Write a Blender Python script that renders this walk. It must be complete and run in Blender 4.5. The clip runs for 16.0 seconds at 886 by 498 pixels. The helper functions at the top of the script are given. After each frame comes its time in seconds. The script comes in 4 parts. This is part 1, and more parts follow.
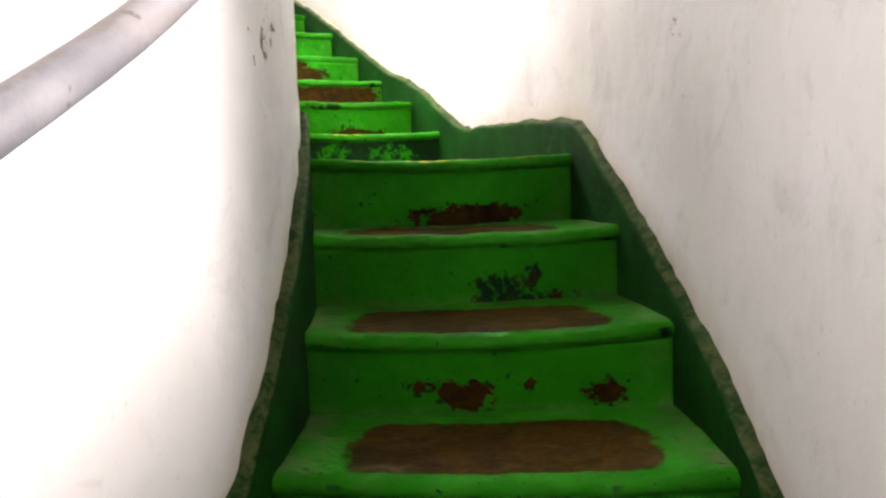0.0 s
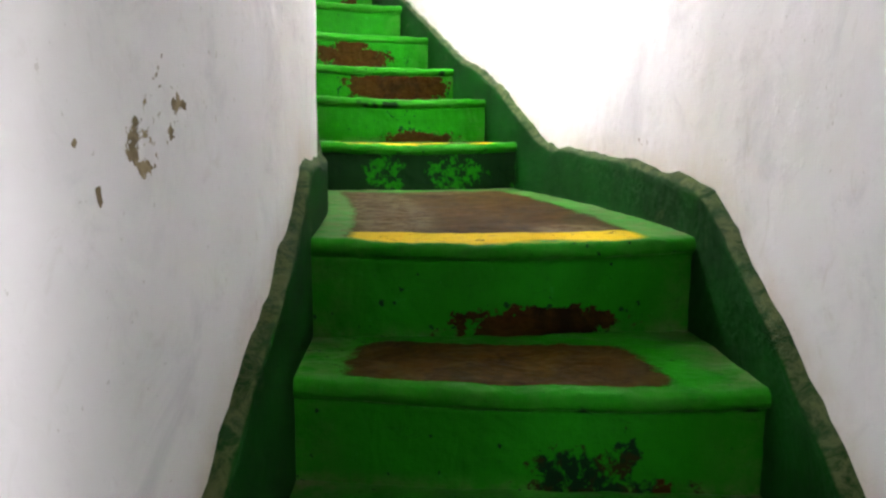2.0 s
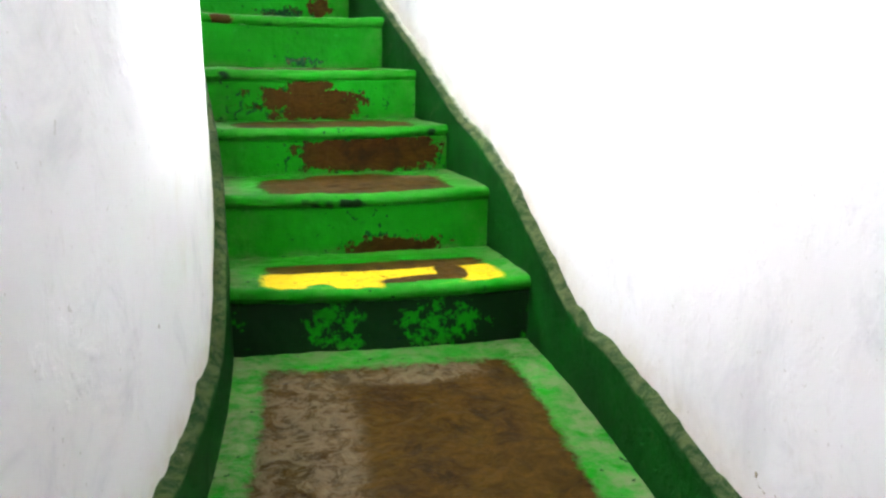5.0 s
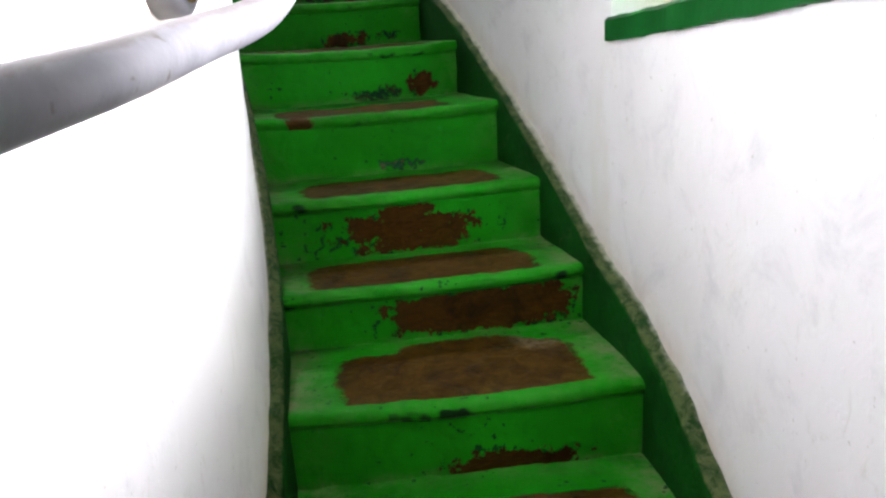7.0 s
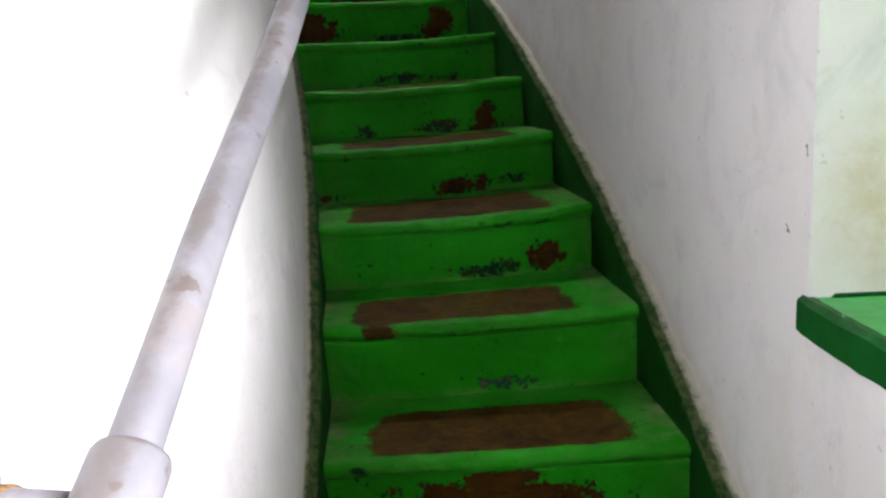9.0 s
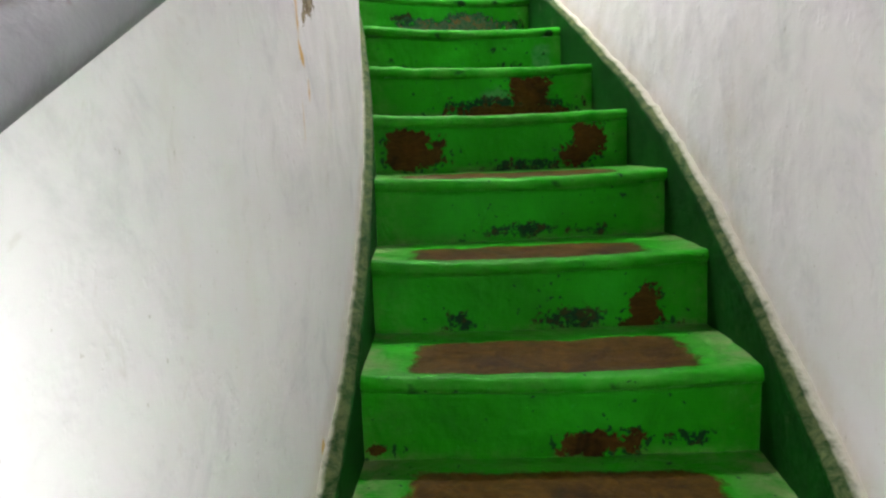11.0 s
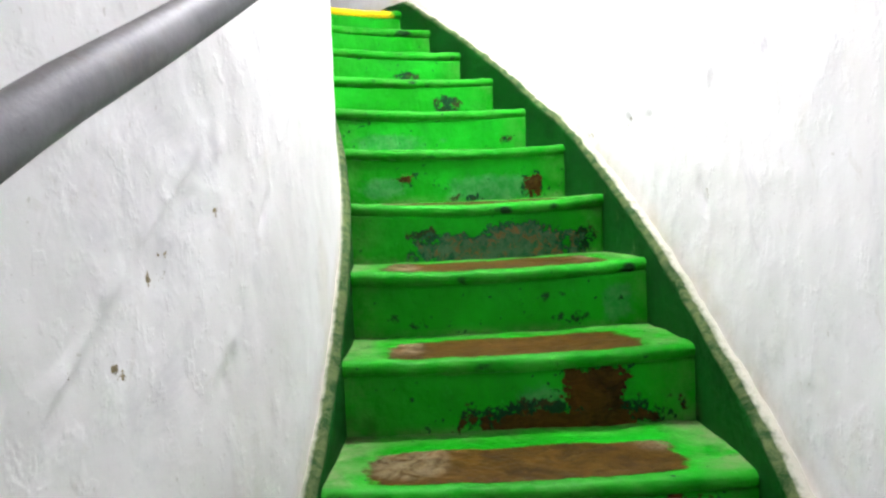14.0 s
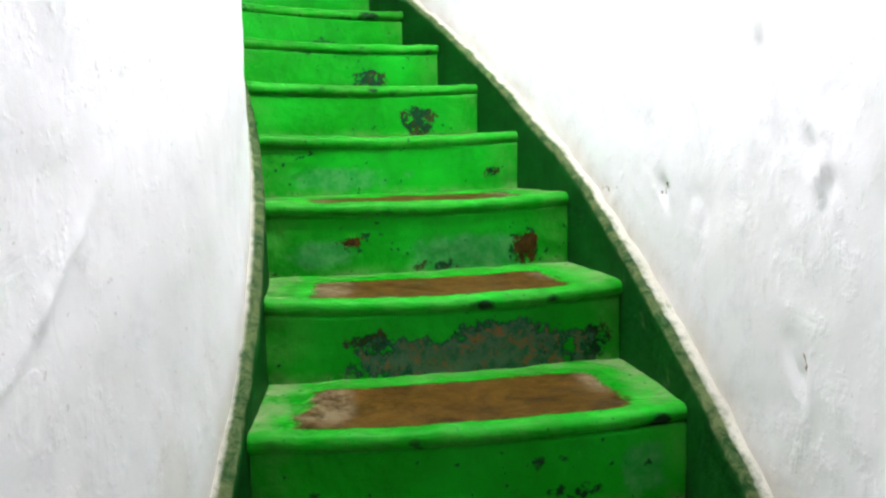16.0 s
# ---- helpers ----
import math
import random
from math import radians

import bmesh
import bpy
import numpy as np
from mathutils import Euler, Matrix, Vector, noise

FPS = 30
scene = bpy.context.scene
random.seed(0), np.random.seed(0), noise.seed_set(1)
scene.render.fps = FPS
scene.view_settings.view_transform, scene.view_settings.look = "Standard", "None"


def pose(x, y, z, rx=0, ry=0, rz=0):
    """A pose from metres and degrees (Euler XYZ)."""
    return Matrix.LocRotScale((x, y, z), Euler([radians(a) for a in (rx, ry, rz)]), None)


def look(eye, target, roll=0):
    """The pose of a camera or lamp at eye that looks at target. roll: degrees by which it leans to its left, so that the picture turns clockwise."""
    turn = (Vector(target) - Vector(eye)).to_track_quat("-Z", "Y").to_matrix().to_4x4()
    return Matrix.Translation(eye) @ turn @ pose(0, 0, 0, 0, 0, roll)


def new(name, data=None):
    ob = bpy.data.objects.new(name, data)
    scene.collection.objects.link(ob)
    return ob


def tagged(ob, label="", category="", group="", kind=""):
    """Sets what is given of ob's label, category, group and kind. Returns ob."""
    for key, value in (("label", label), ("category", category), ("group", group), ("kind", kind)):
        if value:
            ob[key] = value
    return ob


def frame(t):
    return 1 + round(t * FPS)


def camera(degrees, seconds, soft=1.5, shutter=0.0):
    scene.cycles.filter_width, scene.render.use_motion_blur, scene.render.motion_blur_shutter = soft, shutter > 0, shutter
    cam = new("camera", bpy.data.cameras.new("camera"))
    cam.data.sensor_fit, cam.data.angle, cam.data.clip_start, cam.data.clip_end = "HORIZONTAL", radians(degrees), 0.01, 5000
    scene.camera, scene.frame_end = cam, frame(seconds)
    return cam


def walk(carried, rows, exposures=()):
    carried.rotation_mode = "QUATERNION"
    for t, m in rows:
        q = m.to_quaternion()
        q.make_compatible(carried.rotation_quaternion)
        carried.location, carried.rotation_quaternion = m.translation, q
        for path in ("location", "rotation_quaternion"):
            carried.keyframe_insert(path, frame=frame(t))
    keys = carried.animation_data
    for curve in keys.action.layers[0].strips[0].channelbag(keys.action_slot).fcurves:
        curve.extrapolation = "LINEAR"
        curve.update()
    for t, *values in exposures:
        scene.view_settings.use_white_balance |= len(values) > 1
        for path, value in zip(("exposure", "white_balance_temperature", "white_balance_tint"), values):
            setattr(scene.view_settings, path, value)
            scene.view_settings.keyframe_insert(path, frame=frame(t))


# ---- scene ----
PATH = [
    (0, (0.106, -1.574, 0.668), (0.124, 0.419, 0.502), -1.8),
    (0.5, (0.105, -1.414, 0.66), (0.089, 0.571, 0.419), -0.4),
    (1, (0.08, -1.199, 0.787), (0.024, 0.784, 0.538), -1.4),
    (1.5, (0.124, -1.037, 0.831), (0.096, 0.952, 0.622), 0.5),
    (2, (0.175, -0.855, 0.955), (-0.037, 1.112, 0.663), 0.4),
    (2.5, (0.167, -0.707, 0.975), (-0.069, 1.241, 0.59), -0.2),
    (3, (0.116, -0.501, 1.085), (-0.082, 1.441, 0.652), -0.2),
    (3.2, (0.119, -0.45, 1.121), (0.007, 1.494, 0.662), 0.8),
    (5.3, (0.164, 0.317, 1.534), (-0.141, 2.232, 1.042), 0.5),
    (5.5, (0.168, 0.394, 1.549), (-0.193, 2.313, 1.114), 0.2),
    (6, (0.164, 0.581, 1.724), (-0.466, 2.426, 1.281), -2.2),
    (6.5, (0.125, 0.726, 1.749), (-0.575, 2.544, 1.297), -1.3),
    (7, (0.059, 0.916, 1.896), (-0.535, 2.744, 1.343), -3.6),
    (7.5, (0.059, 1.076, 1.963), (-0.509, 2.925, 1.455), -1.0),
    (8, (0.045, 1.262, 2.131), (-0.764, 3.015, 1.608), -3.8),
    (8.2, (0.04, 1.298, 2.159), (-0.836, 3.027, 1.665), -4.4),
    (10.3, (-0.258, 2.231, 2.386), (-1.384, 3.83, 1.967), -3.2),
    (10.5, (-0.312, 2.295, 2.391), (-1.495, 3.859, 2.0), -3.4),
    (11, (-0.505, 2.526, 2.51), (-1.815, 4.013, 2.238), -2.0),
    (11.5, (-0.53, 2.667, 2.643), (-1.799, 4.197, 2.426), -1.5),
    (12, (-0.628, 2.882, 2.677), (-1.959, 4.349, 2.399), -3.1),
    (12.5, (-0.705, 3.034, 2.854), (-2.081, 4.477, 2.69), -3.3),
    (13, (-0.818, 3.206, 2.946), (-2.198, 4.652, 2.877), -4.0),
    (13.5, (-0.897, 3.311, 3.031), (-2.216, 4.81, 2.916), -2.9),
    (14, (-1.027, 3.462, 3.137), (-2.53, 4.778, 3.042), -2.4),
    (14.5, (-1.129, 3.576, 3.162), (-2.655, 4.855, 2.984), 0.4),
    (15, (-1.302, 3.705, 3.279), (-2.788, 5.025, 3.054), 0.4),
    (15.5, (-1.386, 3.822, 3.341), (-2.769, 5.242, 3.081), -1.8),
    (16, (-1.51, 4.012, 3.469), (-2.992, 5.335, 3.238), -1.4),
]
EXPOSURES = [
    (0.0, 1.5, 7600, 22), (1.0, 1.6, 7400, 23), (2.0, 1.4, 6900, 20), (3.2, 1.35, 6700, 20), (5.3, 1.15, 6500, 17), (6.0, 1.05, 6500, 17), (6.5, 0.55, 6450, 19),
    (7.0, -0.18, 6600, 20), (7.5, -0.62, 6600, 20), (8.2, -0.88, 6600, 22), (10.3, 0.05, 7200, 19), (11.0, 0.55, 6900, 18), (11.5, 0.8, 6750, 15), (12.0, 0.9, 6600, 15),
    (12.5, 0.9, 6500, 15), (13.0, 0.9, 6500, 15), (14.0, 0.6, 6550, 15), (14.5, 0.38, 6550, 14), (15.0, 0.38, 6550, 14), (15.5, 0.25, 6550, 14), (16.0, 0.1, 6450, 14),
]
cam = camera(61.0, 16.0, soft=2.4)
walk(cam, [(t, look(eye, target, roll)) for t, eye, target, roll in PATH], EXPOSURES)

# ---- world, sun, large lights ----
world = bpy.data.worlds.new("sky")
scene.world = world
world.use_nodes = True
wn = world.node_tree.nodes
sky = wn.new("ShaderNodeTexSky")
sky.sky_type, sky.sun_disc = "NISHITA", False
sky.sun_elevation, sky.sun_rotation = radians(48), radians(200)
world.node_tree.links.new(sky.outputs[0], wn["Background"].inputs[0])
wn["Background"].inputs[1].default_value = 0.1
sun = new("sun", bpy.data.lights.new("sun", "SUN"))
sun.data.energy, sun.data.angle, sun.data.color = 3.0, radians(0.5), (1.0, 0.96, 0.9)
sun.matrix_world = look((0, 0, 20), (4.7, -12.9, -12.5))

# ---- plan of the stair: a ring round one axis, bearings in degrees ----
AXIS = (-5.856, 0.108)
RISE = 0.188
STATIONS = [-40, -1, 5, 12, 19, 26, 34, 42, 50, 58, 64, 72, 110]
OUTER = [6.47, 6.465, 6.415, 6.37, 6.342, 6.295, 6.235, 6.265, 6.30, 6.33, 6.325, 6.26, 6.26]
INNER = [5.70, 5.69, 5.63, 5.59, 5.553, 5.517, 5.452, 5.434, 5.455, 5.506, 5.51, 5.47, 5.46]
NOSE = {1: -4.4, 2: -1.1, 3: 2.2, 4: 5.6, 5: 18.95, 6: 22.1, 7: 25.55, 8: 28.38, 9: 31.47, 10: 35.0, 11: 38.92, 12: 42.38,
        13: 45.47, 14: 48.8, 15: 52.1, 16: 55.2, 17: 58.4, 18: 61.52, 19: 64.7, 20: 67.55, 21: 70.5, 22: 73.6, 23: 76.9}
for k in range(0, -9, -1):
    NOSE[k] = -4.4 + 3.3 * (k - 1)
UNEVEN = {2: -0.006, 3: -0.008, 4: 0.006, 5: 0.02, 6: 0.02, 7: -0.011, 8: -0.018, 10: 0.006, 14: 0.003, 17: 0.004, 18: 0.013, 19: 0.01, 20: 0.003}
HOLLOW = {1: 0.015, 2: 0.019, 3: 0.013, 4: 0.013, 7: 0.005, 8: 0.003, 16: 0.015, 17: 0.018}  # how far feet have worn the middle of an edge down
SKEW = {4: -0.9}  # bearing by which the inner end of an edge runs ahead
FIRST, LAST = -8, 23
START, END = NOSE[FIRST], 98.0
KS = sorted(NOSE)


def level(k):
    """Height of the top of step k; the old steps are not all of one height."""
    return RISE * k - (0.02 if k > 4 else 0.0) + UNEVEN.get(k, 0.0)


def smooth(b, table):
    s = 0.0
    for d in (-3, -1.5, 0, 1.5, 3):
        s += float(np.interp(b + d, STATIONS, table))
    return s / 5


def r_out(b):
    return smooth(b, OUTER)


def r_in(b):
    return smooth(b, INNER)


def pitch_line(b):
    """Height of the line along the nosings."""
    if b > NOSE[LAST]:
        return level(LAST)
    if NOSE[4] < b < 15.6:
        return level(4)
    if 15.6 <= b < NOSE[5]:
        return level(5) - (NOSE[5] - b) / (NOSE[5] - 15.6) * (level(5) - level(4))
    return float(np.interp(b, [NOSE[k] for k in KS], [level(k) for k in KS]))


def soft_line(b):
    return sum(pitch_line(b + d) for d in (-4, -2, 0, 2, 4)) / 5


def at(b, r, z):
    a = radians(b)
    return Vector((AXIS[0] + r * math.cos(a), AXIS[1] + r * math.sin(a), z))


def lump(p, size, depth):
    return depth * noise.noise(p * (1.0 / size))


# window and lamp light
WINDOWS = [(13.6, 24.86, 1.885, 2.95, 64.0, 15.0), (-14.6, -9.2, 0.7, 1.75, 7.5, -12.0)]
GLAZED = 7.22  # radius of the glass
GLASS_WIDTH = 4.6  # degrees of the niche that are glazed, from its lower end
for b0, b1, z0, z1, watts, b in WINDOWS:
    lamp = new("window_light", bpy.data.lights.new("window_light", "AREA"))
    lamp.data.shape, lamp.data.size, lamp.data.size_y = "RECTANGLE", 0.22, z1 - z0 - 0.15
    lamp.data.spread = radians(76)
    lamp.data.energy, lamp.data.color = watts, (0.93, 0.97, 1.0)
    lamp.matrix_world = look(at(b, GLAZED - 0.1, (z0 + z1) / 2), at(b, 5.0, (z0 + z1) / 2 - 0.22))
CEILING_LAMP = (56.5, 5.9, pitch_line(56.5) + 2.42)
bulb = new("ceiling_bulb", bpy.data.lights.new("ceiling_bulb", "POINT"))
bulb.data.energy, bulb.data.color, bulb.data.shadow_soft_size = 225.0, (0.93, 0.96, 1.0), 0.09
bulb.location = at(CEILING_LAMP[0], CEILING_LAMP[1], CEILING_LAMP[2] - 0.16)


# ---- materials ----
class Nodes:
    """A small writer of node trees."""

    def __init__(self, name):
        self.mat = bpy.data.materials.new(name)
        self.mat.use_nodes = True
        self.t = self.mat.node_tree
        self.bsdf = self.t.nodes["Principled BSDF"]

    def put(self, socket, value):
        if hasattr(value, "node"):
            self.t.links.new(value, socket)
        else:
            socket.default_value = value

    def pos(self):
        return self.t.nodes.new("ShaderNodeNewGeometry").outputs["Position"]

    def noise(self, scale, detail=4.0, rough=0.55, vec=None, distort=0.0):
        n = self.t.nodes.new("ShaderNodeTexNoise")
        self.put(n.inputs["Vector"], vec or self.pos())
        n.inputs["Scale"].default_value, n.inputs["Detail"].default_value = scale, detail
        n.inputs["Roughness"].default_value, n.inputs["Distortion"].default_value = rough, distort
        return n.outputs["Fac"]

    def scaled(self, v):
        n = self.t.nodes.new("ShaderNodeVectorMath")
        n.operation = "MULTIPLY"
        self.put(n.inputs[0], self.pos())
        n.inputs[1].default_value = v
        return n.outputs[0]

    def attr(self, name):
        n = self.t.nodes.new("ShaderNodeAttribute")
        n.attribute_name = name
        return n.outputs["Fac"]

    def rand(self):
        return self.t.nodes.new("ShaderNodeObjectInfo").outputs["Random"]

    def math(self, op, a, b=0.0, clamp=False):
        n = self.t.nodes.new("ShaderNodeMath")
        n.operation, n.use_clamp = op, clamp
        self.put(n.inputs[0], a)
        self.put(n.inputs[1], b)
        return n.outputs[0]

    def ramp(self, v, lo, hi):
        n = self.t.nodes.new("ShaderNodeMapRange")
        n.interpolation_type = "SMOOTHSTEP"
        self.put(n.inputs["Value"], v)
        n.inputs["From Min"].default_value, n.inputs["From Max"].default_value = lo, hi
        return n.outputs["Result"]

    def mix(self, f, a, b):
        n = self.t.nodes.new("ShaderNodeMix")
        n.data_type = "RGBA"
        self.put(n.inputs[0], f)
        for s, v in ((n.inputs[6], a), (n.inputs[7], b)):
            self.put(s, v if hasattr(v, "node") else (*v, 1.0))
        return n.outputs[2]

    def bump(self, height, strength, distance, normal=None):
        n = self.t.nodes.new("ShaderNodeBump")
        n.inputs["Strength"].default_value, n.inputs["Distance"].default_value = strength, distance
        self.put(n.inputs["Height"], height)
        if normal:
            self.put(n.inputs["Normal"], normal)
        return n.outputs[0]

    def finish(self, color, rough, normal=None, metallic=0.0, specular=0.5):
        self.put(self.bsdf.inputs["Base Color"], color if hasattr(color, "node") else (*color, 1.0))
        self.put(self.bsdf.inputs["Roughness"], rough)
        self.bsdf.inputs["Metallic"].default_value = metallic
        self.bsdf.inputs["Specular IOR Level"].default_value = specular
        if normal:
            self.put(self.bsdf.inputs["Normal"], normal)
        return self.mat


def painted_step():
    """Green gloss paint on old boards, worn through to brown wood and to an older grey-green coat."""
    n = Nodes("worn_green_step_paint")
    fine = n.math("SUBTRACT", n.noise(75, 3, 0.6), 0.5)
    mid = n.math("SUBTRACT", n.noise(24, 3, 0.6), 0.5)
    edge = n.math("MULTIPLY", n.math("ADD", n.math("MULTIPLY", fine, 1.0), n.math("MULTIPLY", mid, 1.8)), n.attr("rag"))

    def mask(name, sharp=7.0):
        return n.math("MULTIPLY", n.math("ADD", n.attr(name), edge), sharp, True)

    big = n.noise(3.0, 3)
    paint = n.mix(n.ramp(big, 0.35, 0.7), (0.0002, 0.185, 0.003), (0.0004, 0.27, 0.008))
    paint = n.mix(n.math("MULTIPLY", n.ramp(n.noise(14, 5, 0.7), 0.55, 0.8), 0.25), paint, (0.0008, 0.09, 0.004))
    grime = n.ramp(n.noise(5.5, 6, 0.7, None, 0.8), 0.46, 0.72)
    paint = n.mix(n.math("MULTIPLY", grime, 0.28), paint, (0.003, 0.06, 0.005))
    scuff = n.ramp(n.noise(19, 6, 0.75, n.scaled((1, 1, 2.2)), 1.2), 0.56, 0.7)
    paint = n.mix(n.math("MULTIPLY", scuff, 0.28), paint, (0.006, 0.035, 0.006))
    bright = n.ramp(n.noise(33, 4, 0.7), 0.62, 0.75)
    paint = n.mix(n.math("MULTIPLY", bright, 0.35), paint, (0.02, 0.33, 0.05))
    dust = n.math("MULTIPLY", n.attr("dust"), n.ramp(n.noise(12, 6, 0.75), 0.36, 0.66))
    paint = n.mix(n.math("MULTIPLY", dust, 0.85), paint, (0.19, 0.22, 0.11))
    dark = mask("dark", 4.0)
    paint = n.mix(n.math("MULTIPLY", dark, 0.93), paint, (0.006, 0.018, 0.009))
    faded = n.ramp(n.math("ADD", n.attr("faded"), n.math("MULTIPLY", edge, 0.6)), -0.1, 0.5)
    paint = n.mix(n.math("MULTIPLY", faded, 0.5), paint, n.mix(n.ramp(n.noise(28, 4, 0.7), 0.35, 0.65), (0.02, 0.15, 0.045), (0.07, 0.21, 0.09)))
    tar = mask("old", 6.0)
    paint = n.mix(n.math("MULTIPLY", n.math("MULTIPLY", tar, n.ramp(n.noise(42, 4, 0.7, None, 0.6), 0.36, 0.46)), 0.93), paint, n.mix(n.ramp(n.noise(24, 3, 0.6), 0.5, 0.62), (0.004, 0.018, 0.012), (0.03, 0.014, 0.008)))
    grey = mask("grey", 6.0)
    old = n.mix(n.ramp(n.noise(30, 4, 0.7), 0.35, 0.6), (0.012, 0.075, 0.03), (0.045, 0.1, 0.05))
    old = n.mix(n.math("MULTIPLY", n.ramp(n.noise(34, 4, 0.75, None, 0.9), 0.51, 0.62), 0.7), old, (0.17, 0.07, 0.02))
    lip = n.ramp(n.math("ADD", n.attr("grey"), n.math("MULTIPLY", edge, 1.2)), 0.38, 0.12)
    old = n.mix(n.math("MULTIPLY", lip, 0.9), old, (0.002, 0.04, 0.022))
    paint = n.mix(grey, paint, old)
    brown = mask("brown", 9.0)
    grain = n.noise(5, 5, 0.65, n.scaled((4, 4, 9)), 1.5)
    flat = n.mix(n.ramp(grain, 0.3, 0.75), (0.036, 0.019, 0.002), (0.078, 0.04, 0.005))
    upright = n.mix(n.ramp(grain, 0.3, 0.75), (0.034, 0.016, 0.002), (0.068, 0.032, 0.005))
    wood = n.mix(n.ramp(n.attr("rag"), 0.5, 0.9), flat, upright)
    wood = n.mix(n.math("MULTIPLY", n.ramp(n.noise(8, 5, 0.75, None, 0.8), 0.46, 0.7), 0.85), wood, (0.014, 0.008, 0.003))
    pale = n.math("MULTIPLY", n.math("MULTIPLY", n.ramp(n.attr("brown"), 0.7, 0.05), n.ramp(n.attr("rag"), 0.9, 0.5)), n.ramp(n.noise(6, 4, 0.7), 0.5, 0.62))
    wood = n.mix(n.math("MULTIPLY", pale, 0.12), wood, (0.2, 0.15, 0.06))
    wood = n.mix(n.math("MULTIPLY", n.math("MULTIPLY", n.ramp(n.attr("pale"), -0.15, 0.6), n.ramp(n.noise(22, 6, 0.75, None, 0.8), 0.36, 0.62), True), 0.52), wood, (0.22, 0.185, 0.11))
    color = n.mix(brown, paint, wood)
    yellow = n.math("MULTIPLY", n.math("ADD", n.attr("yellow"), n.math("MULTIPLY", edge, 0.4)), 9.0, True)
    yellow = n.math("MULTIPLY", yellow, n.ramp(n.noise(34, 4, 0.7, None, 0.8), 0.34, 0.39))
    color = n.mix(yellow, color, n.mix(n.ramp(n.noise(40, 4), 0.5, 0.75), (0.72, 0.5, 0.01), (0.5, 0.33, 0.015)))
    near = n.math("MULTIPLY", n.ramp(n.attr("brown"), -0.95, 0.0), n.attr("rag"))
    patchy = n.math("MULTIPLY", n.math("SUBTRACT", n.noise(4.5, 3, 0.6), 0.5), 0.35)
    chips = n.ramp(n.math("ADD", n.math("ADD", n.noise(52, 2, 0.5), patchy), n.math("MULTIPLY", near, 0.11)), 0.715, 0.73)
    color = n.mix(n.math("MULTIPLY", n.math("MULTIPLY", chips, n.math("SUBTRACT", 1.0, brown)), 0.88), color, (0.004, 0.026, 0.012))
    bare = n.math("MAXIMUM", brown, n.math("MULTIPLY", grey, 0.7))
    rough = n.math("ADD", n.math("MULTIPLY", bare, 0.18), n.math("ADD", n.math("MULTIPLY", dust, 0.2), 0.42))
    h = n.math("SUBTRACT", n.math("ADD", n.math("MULTIPLY", n.noise(16, 5, 0.6), 0.9), n.math("MULTIPLY", n.noise(8, 2, 0.5, n.scaled((1, 1, 0.8)), 1.2), 1.3)), n.math("MULTIPLY", bare, 0.55))
    return n.finish(color, rough, n.bump(h, 0.9, 0.008), specular=0.045)


def painted_curb():
    n = Nodes("dark_green_curb_paint")
    color = n.mix(n.ramp(n.noise(6, 5, 0.7), 0.35, 0.7), (0.0006, 0.036, 0.003), (0.001, 0.068, 0.006))
    edge = n.math("ADD", n.attr("rim"), n.math("MULTIPLY", n.math("SUBTRACT", n.noise(30, 4, 0.7), 0.5), 0.9))
    rim = n.math("MULTIPLY", n.ramp(edge, 0.35, 0.75), 0.9)
    plaster = n.mix(n.ramp(n.noise(26, 6, 0.8, None, 0.6), 0.38, 0.6), (0.012, 0.05, 0.012), (0.1, 0.13, 0.05))
    plaster = n.mix(n.ramp(n.noise(60, 3, 0.6), 0.68, 0.8), plaster, (0.2, 0.22, 0.13))
    color = n.mix(rim, color, plaster)
    lime = n.math("MULTIPLY", n.attr("lime"), n.math("ADD", n.noise(40, 4, 0.7), 0.5))
    color = n.mix(n.math("MULTIPLY", n.ramp(lime, 0.4, 0.85), 0.8), color, (0.58, 0.56, 0.48))
    worn = n.ramp(n.noise(10, 5, 0.75), 0.62, 0.7)
    color = n.mix(n.math("MULTIPLY", worn, 0.5), color, (0.1, 0.14, 0.06))
    return n.finish(color, 0.55, n.bump(n.noise(34, 6, 0.75, None, 0.5), 0.9, 0.012), specular=0.05)


